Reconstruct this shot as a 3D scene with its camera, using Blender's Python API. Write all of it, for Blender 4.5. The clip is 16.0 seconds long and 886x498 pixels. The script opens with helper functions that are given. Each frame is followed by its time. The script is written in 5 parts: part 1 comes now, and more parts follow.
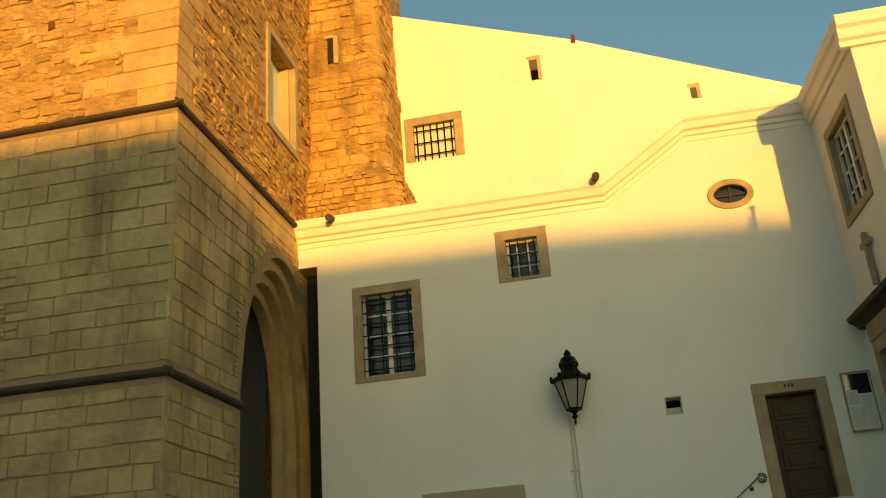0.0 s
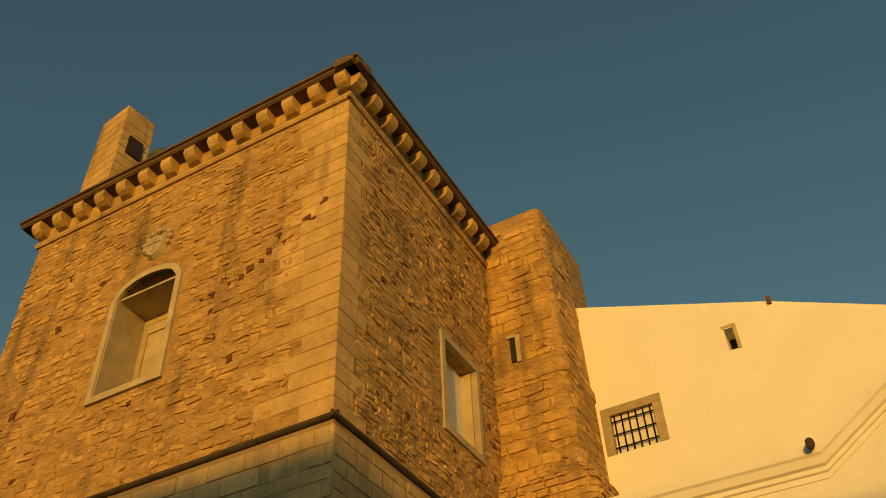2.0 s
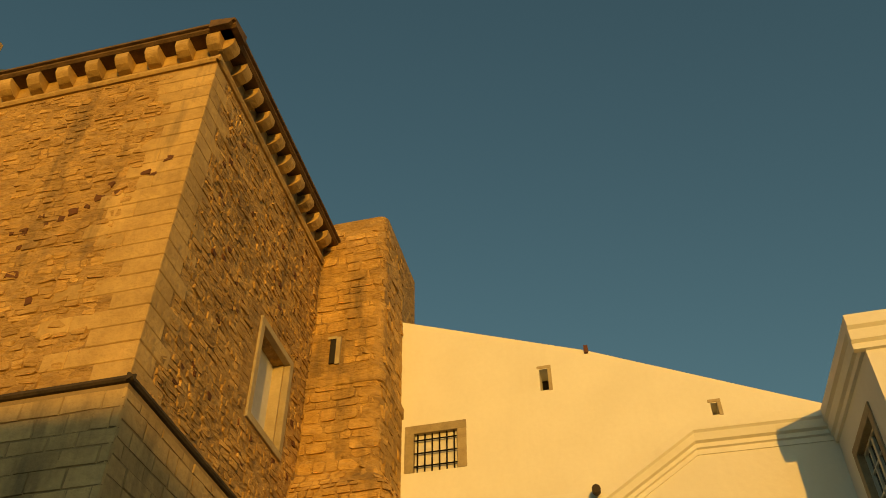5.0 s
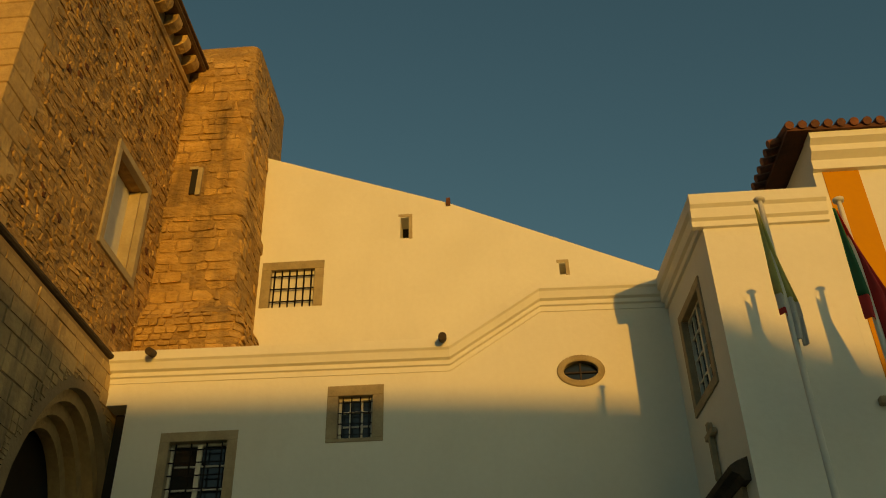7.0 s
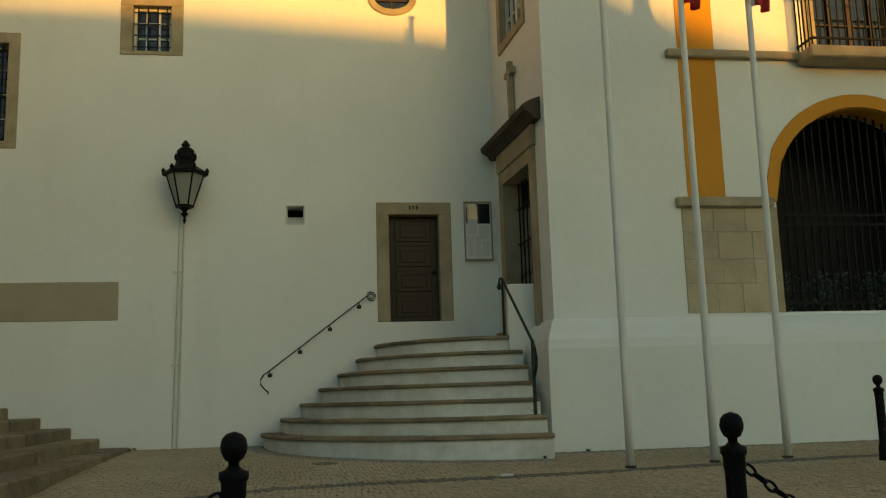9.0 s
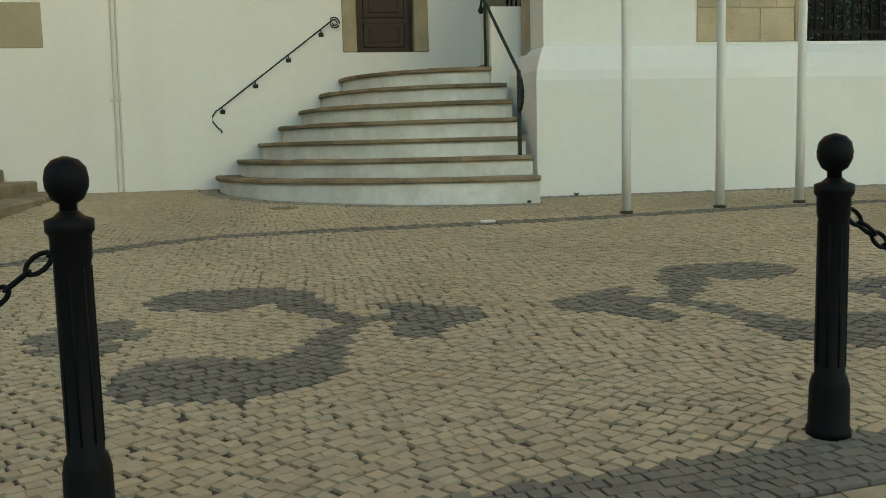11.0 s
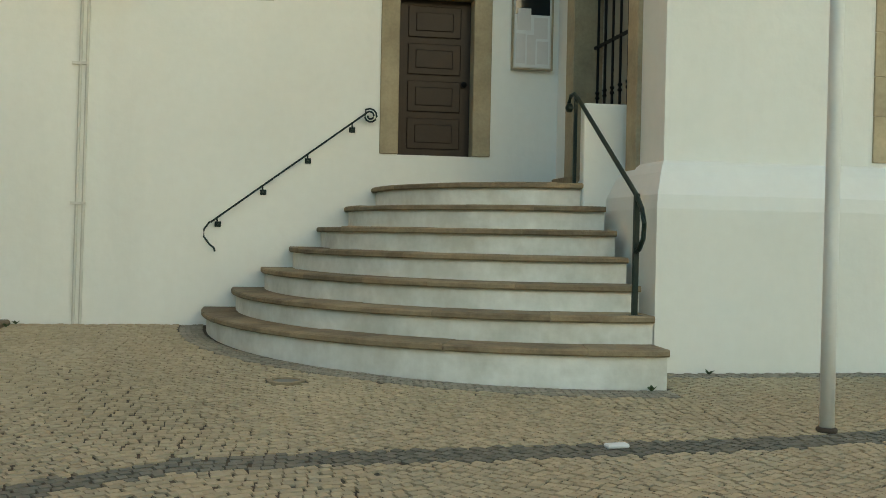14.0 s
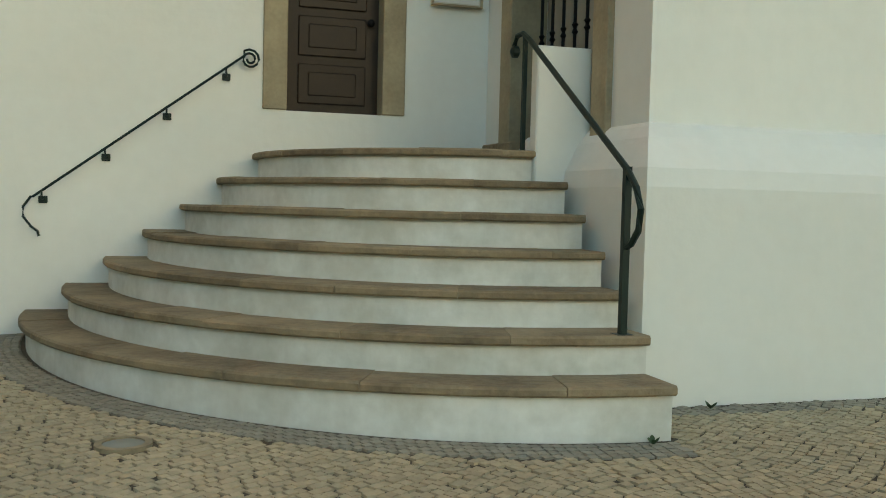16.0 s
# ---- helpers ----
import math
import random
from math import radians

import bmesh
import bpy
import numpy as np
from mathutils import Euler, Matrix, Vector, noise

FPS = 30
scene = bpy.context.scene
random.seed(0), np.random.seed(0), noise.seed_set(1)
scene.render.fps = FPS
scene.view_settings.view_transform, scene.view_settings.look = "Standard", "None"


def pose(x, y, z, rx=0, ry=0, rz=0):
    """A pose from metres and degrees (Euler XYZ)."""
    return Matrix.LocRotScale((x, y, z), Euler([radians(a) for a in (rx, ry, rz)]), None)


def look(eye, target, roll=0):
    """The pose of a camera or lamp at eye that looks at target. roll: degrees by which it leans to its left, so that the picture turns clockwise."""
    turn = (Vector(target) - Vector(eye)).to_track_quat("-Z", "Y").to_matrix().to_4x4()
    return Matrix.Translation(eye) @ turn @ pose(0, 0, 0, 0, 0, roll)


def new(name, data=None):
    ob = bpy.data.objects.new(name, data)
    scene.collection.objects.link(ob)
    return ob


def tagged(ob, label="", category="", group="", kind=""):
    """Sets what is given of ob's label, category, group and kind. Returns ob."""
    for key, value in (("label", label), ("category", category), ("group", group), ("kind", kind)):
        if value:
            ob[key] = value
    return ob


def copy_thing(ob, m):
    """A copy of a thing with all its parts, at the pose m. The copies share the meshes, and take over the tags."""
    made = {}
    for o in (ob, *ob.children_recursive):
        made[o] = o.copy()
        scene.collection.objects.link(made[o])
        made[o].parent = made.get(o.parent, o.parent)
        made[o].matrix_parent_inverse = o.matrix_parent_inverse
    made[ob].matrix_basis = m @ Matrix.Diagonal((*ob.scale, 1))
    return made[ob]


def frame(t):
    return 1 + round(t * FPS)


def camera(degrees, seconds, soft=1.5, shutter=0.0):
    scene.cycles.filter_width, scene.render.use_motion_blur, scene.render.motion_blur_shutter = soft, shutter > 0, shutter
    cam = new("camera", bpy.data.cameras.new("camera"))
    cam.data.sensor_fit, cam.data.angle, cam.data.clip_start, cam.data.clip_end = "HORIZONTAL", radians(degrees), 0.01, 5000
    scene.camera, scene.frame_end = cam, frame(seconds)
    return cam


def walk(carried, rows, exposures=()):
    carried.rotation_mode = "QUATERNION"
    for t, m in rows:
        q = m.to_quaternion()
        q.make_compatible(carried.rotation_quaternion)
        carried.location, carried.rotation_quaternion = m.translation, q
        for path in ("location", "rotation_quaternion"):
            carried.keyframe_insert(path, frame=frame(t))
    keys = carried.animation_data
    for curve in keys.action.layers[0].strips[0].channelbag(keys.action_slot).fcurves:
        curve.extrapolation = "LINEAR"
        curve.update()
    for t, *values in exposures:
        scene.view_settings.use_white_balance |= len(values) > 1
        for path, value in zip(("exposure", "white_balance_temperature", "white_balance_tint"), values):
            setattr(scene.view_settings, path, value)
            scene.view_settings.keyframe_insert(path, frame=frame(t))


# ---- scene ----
cam = camera(52.0, 16.0, 0.8, 0.15)
PATH = [
    (0, (-2.277, -16.561, 0.206), (-2.608, -14.735, 0.953), -4.5),
    (0.5, (-2.072, -16.169, 0.225), (-2.527, -14.428, 1.098), -4.4),
    (1, (-1.934, -15.691, 0.259), (-2.427, -14.038, 1.272), -3.3),
    (1.5, (-1.571, -15.418, 0.189), (-2.18, -14.034, 1.497), -4.5),
    (2, (-1.241, -15.179, 0.196), (-1.91, -13.868, 1.55), -2.9),
    (2.5, (-1.194, -14.944, 0.257), (-1.845, -13.587, 1.574), -4.9),
    (3, (-1.112, -14.894, 0.217), (-1.747, -13.574, 1.58), -4.3),
    (5.5, (-1.312, -14.851, 0.179), (-1.579, -13.414, 1.544), -0.9),
    (6, (-1.181, -15.091, 0.202), (-1.395, -13.61, 1.529), -2.4),
    (6.5, (-1.162, -15.069, 0.235), (-1.316, -13.524, 1.496), -1.9),
    (7, (-1.165, -15.015, 0.247), (-1.267, -13.34, 1.336), -1.3),
    (7.5, (-1.197, -14.991, 0.236), (-1.23, -13.25, 1.22), -2.1),
    (8, (-1.203, -15.0, 0.229), (-1.174, -13.184, 1.066), -1.4),
    (8.5, (-1.122, -14.982, 0.182), (-1.022, -13.079, 0.789), -0.2),
    (9, (-1.153, -15.051, 0.313), (-0.857, -13.099, 0.632), -1.7),
    (9.5, (-1.077, -14.848, 0.178), (-0.722, -12.885, 0.319), -2.7),
    (9.7, (-1.034, -14.757, 0.141), (-0.751, -12.777, 0.105), -0.8),
    (10, (-0.98, -14.624, 0.117), (-0.723, -12.653, -0.097), -1.3),
    (10.2, (-0.954, -14.469, 0.111), (-0.651, -12.505, -0.122), -0.5),
    (12.3, (-0.896, -12.107, 0.467), (-0.563, -10.143, 0.285), -2.5),
    (12.5, (-0.913, -11.91, 0.482), (-0.642, -9.93, 0.398), -1.5),
    (13, (-0.851, -11.299, 0.474), (-0.469, -9.338, 0.389), 0.1),
    (13.5, (-0.899, -10.779, 0.58), (-0.515, -8.819, 0.468), -1.2),
    (14, (-0.866, -10.266, 0.634), (-0.554, -8.291, 0.606), 1.1),
    (14.5, (-0.895, -9.759, 0.616), (-0.589, -7.784, 0.533), 0.6),
    (15, (-0.824, -9.182, 0.655), (-0.337, -7.248, 0.5), -1.0),
    (15.5, (-0.757, -8.629, 0.651), (-0.292, -6.687, 0.537), 2.6),
    (16, (-0.71, -8.102, 0.759), (-0.145, -6.186, 0.661), 1.4),
]
EXPOSURES = [(0.0, 0.72, 9500, -10), (1.0, 0.1, 9600, -14), (1.5, -0.22, 9700, -16), (2.5, -0.16, 9700, -16), (5.5, -0.2, 9700, -17), (7.0, -0.58, 9700, -18), (8.0, -0.38, 9500, -17), (8.6, 0.1, 9000, -12), (9.0, 0.68, 8600, -10), (9.5, 1.22, 8300, -9), (10.2, 1.57, 8200, -6), (12.3, 1.98, 8100, -4), (14.0, 1.88, 8000, -3), (16.0, 1.9, 8000, -3)]
SKY, SUN = 0.15, 3.4
ROW_Y = -60.0
ROW_TOP = [(-70, 12.0), (4.5, 11.5), (10.4, 11.1), (14.8, 10.98), (17.6, 10.9), (22, 10.6), (23, 10.1), (24.4, 9.54), (26, 9.1), (70, 9.1)]
walk(cam, [(t, look(eye, target, roll)) for t, eye, target, roll in PATH], EXPOSURES)

# ---- world and sun ----
SUN_EL, SUN_DX = 3.6, 0.345
world = bpy.data.worlds.new("world")
scene.world = world
world.use_nodes = True
wn = world.node_tree
sky = wn.nodes.new("ShaderNodeTexSky")
sky.sky_type = "NISHITA"
sky.sun_disc = False
sky.sun_elevation = radians(SUN_EL + 3)
sky.sun_rotation = math.atan2(SUN_DX, -1.0)
sky.air_density, sky.dust_density, sky.ozone_density = 1.0, 1.05, 2.5
wn.links.new(sky.outputs[0], wn.nodes["Background"].inputs[0])
wn.nodes["Background"].inputs[1].default_value = SKY
sun_data = bpy.data.lights.new("sun", "SUN")
sun_data.energy, sun_data.angle, sun_data.color = SUN, radians(0.6), (1.0, 0.474, 0.115)
sun = new("sun", sun_data)
sun.matrix_world = look((SUN_DX * 40, -40, 40 * math.tan(radians(SUN_EL)) * math.hypot(1, SUN_DX)), (0, 0, 0))


# ---- materials ----
def mat(name, base, dark=None, rough=0.8, metal=0.0, big=1.2, fine=14.0, amount=0.5, bump=0.3, dist=0.01, piece=0.0, island=0.0, streak=0.0, streak_color=(0.05, 0.04, 0.03), spec=0.5, squash=1.0):
    """A surface with stains and grain at two scales, relief and, for pieces, a tone of their own."""
    m = bpy.data.materials.new(name)
    m.use_nodes = True
    n, l = m.node_tree.nodes, m.node_tree.links
    b = n["Principled BSDF"]
    b.inputs["Roughness"].default_value, b.inputs["Metallic"].default_value = rough, metal
    b.inputs["Specular IOR Level"].default_value = spec
    dark = dark or tuple(c * 0.75 for c in base)
    geo = n.new("ShaderNodeNewGeometry")
    n1, n2 = n.new("ShaderNodeTexNoise"), n.new("ShaderNodeTexNoise")
    for node, sc, det in ((n1, big, 5.0), (n2, fine, 6.0)):
        node.inputs["Scale"].default_value, node.inputs["Detail"].default_value = sc, det
        mq = n.new("ShaderNodeMapping")
        mq.inputs["Scale"].default_value = (1, 1, squash)
        l.new(geo.outputs["Position"], mq.inputs["Vector"])
        l.new(mq.outputs[0], node.inputs["Vector"])
    add = n.new("ShaderNodeMath")
    add.operation = "MULTIPLY_ADD"
    l.new(n2.outputs["Fac"], add.inputs[0])
    add.inputs[1].default_value = 0.45
    l.new(n1.outputs["Fac"], add.inputs[2])
    rng = n.new("ShaderNodeMapRange")
    rng.inputs["From Min"].default_value, rng.inputs["From Max"].default_value = 0.5, 0.95
    rng.inputs["To Max"].default_value = amount
    l.new(add.outputs[0], rng.inputs["Value"])
    mix = n.new("ShaderNodeMix")
    mix.data_type = "RGBA"
    mix.inputs["A"].default_value, mix.inputs["B"].default_value = (*base, 1), (*dark, 1)
    l.new(rng.outputs[0], mix.inputs["Factor"])
    out = mix.outputs["Result"]
    if streak:
        mp, n3 = n.new("ShaderNodeMapping"), n.new("ShaderNodeTexNoise")
        mp.inputs["Scale"].default_value = (0.95, 0.95, 0.16)
        mp.inputs["Location"].default_value = (0.4, 0.0, 0.37)
        n3.inputs["Scale"].default_value, n3.inputs["Detail"].default_value, n3.inputs["Roughness"].default_value = 1.2, 8.0, 0.62
        l.new(geo.outputs["Position"], mp.inputs["Vector"])
        l.new(mp.outputs[0], n3.inputs["Vector"])
        r3 = n.new("ShaderNodeMapRange")
        r3.inputs["From Min"].default_value, r3.inputs["From Max"].default_value, r3.inputs["To Max"].default_value = 0.54, 0.7, streak
        l.new(n3.outputs["Fac"], r3.inputs["Value"])
        m3 = n.new("ShaderNodeMix")
        m3.data_type = "RGBA"
        m3.inputs["B"].default_value = (*streak_color, 1)
        l.new(r3.outputs[0], m3.inputs["Factor"])
        l.new(out, m3.inputs["A"])
        out = m3.outputs["Result"]
    for source, size in (("object", piece), ("island", island)):
        if size:
            hsv, mr = n.new("ShaderNodeHueSaturation"), n.new("ShaderNodeMapRange")
            mr.inputs["To Min"].default_value, mr.inputs["To Max"].default_value = 1 - size, 1 + size
            if source == "object":
                l.new(n.new("ShaderNodeObjectInfo").outputs["Random"], mr.inputs["Value"])
            else:
                l.new(geo.outputs["Random Per Island"], mr.inputs["Value"])
            l.new(mr.outputs[0], hsv.inputs["Value"])
            l.new(out, hsv.inputs["Color"])
            out = hsv.outputs["Color"]
    l.new(out, b.inputs["Base Color"])
    if bump:
        bp, sm = n.new("ShaderNodeBump"), n.new("ShaderNodeMath")
        sm.operation = "MULTIPLY_ADD"
        l.new(n1.outputs["Fac"], sm.inputs[0])
        sm.inputs[1].default_value = 1.5
        l.new(n2.outputs["Fac"], sm.inputs[2])
        bp.inputs["Strength"].default_value, bp.inputs["Distance"].default_value = bump, dist
        l.new(sm.outputs[0], bp.inputs["Height"])
        l.new(bp.outputs[0], b.inputs["Normal"])
    return m


WHITE = mat("limewash", (0.80, 0.79, 0.725), (0.70, 0.685, 0.615), 0.9, big=0.7, fine=9, amount=0.55, bump=0.35, dist=0.012, streak=0.10, streak_color=(0.5, 0.47, 0.4))
STAIR_WHITE = mat("stair_limewash", (0.80, 0.79, 0.725), (0.50, 0.475, 0.39), 0.9, big=2.6, fine=14, amount=0.7, bump=0.4, dist=0.008, streak=0.25, streak_color=(0.42, 0.38, 0.3))
OCHRE = mat("ochre_paint", (0.62, 0.27, 0.03), (0.50, 0.21, 0.03), 0.9, big=1.0, fine=12, bump=0.25)
STONE = mat("trim_stone", (0.42, 0.345, 0.22), (0.24, 0.19, 0.12), 0.85, big=3.0, fine=30, amount=0.8, bump=0.5, piece=0.08)
TREAD = mat("tread_stone", (0.31, 0.235, 0.14), (0.16, 0.118, 0.07), 0.85, big=3.0, fine=22, amount=1.0, bump=0.9, dist=0.014, piece=0.2)
QUOIN = mat("smooth_quoin", (0.60, 0.41, 0.19), (0.37, 0.24, 0.105), 0.9, big=1.2, fine=9, amount=0.9, bump=0.8, dist=0.04, piece=0.09, streak=0.85, streak_color=(0.12, 0.09, 0.055))
ASHJOINT = mat("ashlar_joint", (0.34, 0.245, 0.135), (0.2, 0.14, 0.08), 0.95, big=2.0, fine=15, bump=0.6, dist=0.02)
PALE = mat("pale_block", (0.50, 0.415, 0.275), (0.33, 0.265, 0.17), 0.85, big=2.5, fine=25, amount=0.8, bump=0.5, piece=0.12)
ASHLAR = mat("ashlar", (0.57, 0.41, 0.21), (0.33, 0.23, 0.115), 0.9, big=1.1, fine=9, amount=0.9, bump=0.9, dist=0.03, piece=0.09, island=0.09, streak=0.75, streak_color=(0.12, 0.09, 0.055))
RUBBLE = mat("rubble_stone", (0.61, 0.385, 0.16), (0.36, 0.215, 0.085), 0.92, big=1.1, fine=7, amount=0.95, bump=1.0, dist=0.08, piece=0.12, island=0.2, squash=2.0, streak=0.85, streak_color=(0.12, 0.085, 0.05))
MORTAR = mat("lime_mortar", (0.55, 0.35, 0.15), (0.30, 0.18, 0.075), 0.95, big=1.8, fine=6, amount=0.95, bump=1.0, dist=0.11, squash=2.0, streak=0.8, streak_color=(0.11, 0.08, 0.05))
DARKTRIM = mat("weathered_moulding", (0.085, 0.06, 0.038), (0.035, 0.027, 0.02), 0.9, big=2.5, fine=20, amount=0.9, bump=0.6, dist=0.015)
IRON = mat("black_iron", (0.004, 0.004, 0.0045), (0.010, 0.009, 0.008), 0.55, 0.0, spec=0.12, big=6, fine=60, bump=0.2, dist=0.002)
GREENIRON = mat("green_iron", (0.008, 0.022, 0.016), (0.014, 0.02, 0.015), 0.5, spec=0.3, big=6, fine=60, bump=0.15, dist=0.002)
WOOD = mat("dark_wood", (0.032, 0.018, 0.009), (0.018, 0.01, 0.006), 0.45, big=5, fine=40, amount=0.8, bump=0.3, dist=0.003, spec=0.25)
SASH = mat("white_sash", (0.72, 0.70, 0.62), (0.55, 0.52, 0.45), 0.6, big=5, fine=40, bump=0.1)
POLE = mat("white_pole", (0.72, 0.70, 0.64), (0.6, 0.58, 0.52), 0.4, big=3, fine=30, bump=0.05, streak=0.2, streak_color=(0.4, 0.38, 0.33))
TERRACOTTA = mat("roof_tile", (0.20, 0.07, 0.035), (0.09, 0.04, 0.025), 0.85, big=3, fine=25, amount=0.9, bump=0.5, piece=0.25, island=0.25)
COBBLE = mat("limestone_sett", (0.47, 0.385, 0.25), (0.34, 0.27, 0.17), 0.8, big=0.6, fine=40, amount=0.8, bump=0.7, dist=0.006, piece=0.11, island=0.11)
BASALT = mat("basalt_sett", (0.20, 0.185, 0.142), (0.14, 0.128, 0.098), 0.75, big=0.8, fine=40, amount=0.8, bump=0.5, dist=0.006, piece=0.16, island=0.18)
GREYSETT = mat("grey_sett", (0.32, 0.285, 0.215), (0.22, 0.195, 0.15), 0.75, big=0.8, fine=40, amount=0.8, bump=0.5, dist=0.006, island=0.16)
JOINT = mat("sandy_joint", (0.10, 0.076, 0.046), (0.05, 0.038, 0.024), 0.95, big=0.8, fine=60, amount=0.8, bump=0.6, dist=0.01)
SETT = mat("granite_sett", (0.285, 0.232, 0.155), (0.14, 0.112, 0.075), 0.75, big=1.0, fine=30, amount=0.9, bump=0.7, dist=0.012, piece=0.2, island=0.22)
KERB = mat("kerb_stone", (0.40, 0.325, 0.20), (0.17, 0.13, 0.08), 0.85, big=2.2, fine=18, amount=0.95, bump=0.7, dist=0.012, piece=0.10, streak=0.35, streak_color=(0.10, 0.08, 0.05))
# near-black paint that stands in for the shade inside openings
INSIDE_SHADE = mat("painted_inside_shade", (0.02, 0.017, 0.013), (0.012, 0.01, 0.008), 0.9, bump=0)
GRAYPANEL = mat("grey_render", (0.40, 0.345, 0.235), (0.30, 0.255, 0.17), 0.9, big=2, fine=25, bump=0.3)
PAPER = mat("paper", (0.75, 0.75, 0.72), (0.6, 0.6, 0.58), 0.7, bump=0)
LEAF = mat("weed_leaf", (0.05, 0.08, 0.025), (0.03, 0.05, 0.02), 0.7, bump=0)
SHRUB = mat("shrub_leaf", (0.10, 0.17, 0.13), (0.05, 0.10, 0.08), 0.35, bump=0)
LEAD = mat("grey_duct", (0.62, 0.60, 0.53), (0.5, 0.48, 0.42), 0.7, bump=0.1)


def glass(name, tint, rough=0.05):
    m = bpy.data.materials.new(name)
    m.use_nodes = True
    b = m.node_tree.nodes["Principled BSDF"]
    b.inputs["Base Color"].default_value = (*tint, 1)
    b.inputs["Roughness"].default_value, b.inputs["IOR"].default_value = rough, 1.5
    return m


PANE = glass("window_glass", (0.012, 0.016, 0.018))
LAMPGLASS = glass("lantern_glass", (0.30, 0.30, 0.26), 0.2)
FLAG_GREEN = mat("flag_green", (0.03, 0.15, 0.06), None, 0.8, bump=0.1)
FLAG_RED = mat("flag_red", (0.5, 0.03, 0.03), None, 0.8, bump=0.1)
FLAG_YELLOW = mat("flag_yellow", (0.58, 0.50, 0.16), (0.28, 0.33, 0.10), 0.8, big=4, bump=0.1)
EAVES = mat("sooty_tile", (0.19, 0.115, 0.06), (0.08, 0.05, 0.03), 0.9, big=2.5, fine=20, amount=0.9, bump=0.6, dist=0.015)
REDSTONE = mat("red_brown_stone", (0.15, 0.06, 0.028), (0.08, 0.036, 0.02), 0.95, big=3, fine=20, bump=0.8, dist=0.02)
FLAG_WHITE = mat("flag_white", (0.65, 0.62, 0.58), None, 0.8, bump=0.1)


# ---- building helpers ----
def mesh_of(bm, name, material):
    bmesh.ops.recalc_face_normals(bm, faces=bm.faces)
    me = bpy.data.meshes.new(name)
    bm.to_mesh(me)
    bm.free()
    me.materials.append(material)
    return me


def part(name, bm, material, parent=None, label=""):
    ob = new(name, mesh_of(bm, name, material))
    if parent:
        ob.parent = parent
    return tagged(ob, label=label)


def thing(name, label, category, kind="", group="", at=None):
    ob = new(name)
    ob.empty_display_size = 0.1
    if at:
        ob.matrix_basis = at
    return tagged(ob, label, category, group, kind)


def hexa(bm, corners):
    """Eight corners: four below, four above, both the same way round."""
    v = [bm.verts.new(c) for c in corners]
    for f in ((0, 3, 2, 1), (4, 5, 6, 7), (0, 1, 5, 4), (1, 2, 6, 5), (2, 3, 7, 6), (3, 0, 4, 7)):
        bm.faces.new([v[i] for i in f])
    return v


def box(bm, x0, x1, y0, y1, z0, z1, m=None):
    c = [Vector(p) for p in ((x0, y0, z0), (x1, y0, z0), (x1, y1, z0), (x0, y1, z0), (x0, y0, z1), (x1, y0, z1), (x1, y1, z1), (x0, y1, z1))]
    return hexa(bm, [m @ p for p in c] if m else c)


def boxm(*args, bevel=0.0, m=None):
    bm = bmesh.new()
    box(bm, *args, m=m)
    if bevel:
        bmesh.ops.bevel(bm, geom=bm.edges[:], offset=bevel, segments=1, affect="EDGES")
    return bm


def ring(bm, pts_a, pts_b, close=True):
    """A skin between two rows of points."""
    a, b = [bm.verts.new(p) for p in pts_a], [bm.verts.new(p) for p in pts_b]
    for i in range(len(a) if close else len(a) - 1):
        j = (i + 1) % len(a)
        bm.faces.new((a[i], a[j], b[j], b[i]))
    return a, b


def lathe(profile, sides=16, m=None):
    """A turned shape from (radius, height) pairs."""
    bm = bmesh.new()
    rows = []
    for r, z in profile:
        row = [Vector((r * math.cos(2 * math.pi * i / sides), r * math.sin(2 * math.pi * i / sides), z)) for i in range(sides)]
        rows.append([bm.verts.new(m @ p if m else p) for p in row])
    for a, b in zip(rows, rows[1:]):
        for i in range(sides):
            j = (i + 1) % sides
            bm.faces.new((a[i], a[j], b[j], b[i]))
    bm.faces.new(rows[0][::-1])
    bm.faces.new(rows[-1])
    return bm


def tube(points, radius, sides=8):
    """A round bar along points."""
    bm = bmesh.new()
    pts = [Vector(p) for p in points]
    rows = []
    up = Vector((0, 0, 1))
    for i, p in enumerate(pts):
        d = (pts[min(i + 1, len(pts) - 1)] - pts[max(i - 1, 0)]).normalized()
        side = d.cross(up) if abs(d.z) < 0.95 else d.cross(Vector((1, 0, 0)))
        side.normalize()
        top = side.cross(d)
        rows.append([bm.verts.new(p + radius * (math.cos(a) * side + math.sin(a) * top)) for a in (2 * math.pi * k / sides for k in range(sides))])
    for a, b in zip(rows, rows[1:]):
        for i in range(sides):
            j = (i + 1) % sides
            bm.faces.new((a[i], a[j], b[j], b[i]))
    bm.faces.new(rows[0])
    bm.faces.new(rows[-1])
    return bm


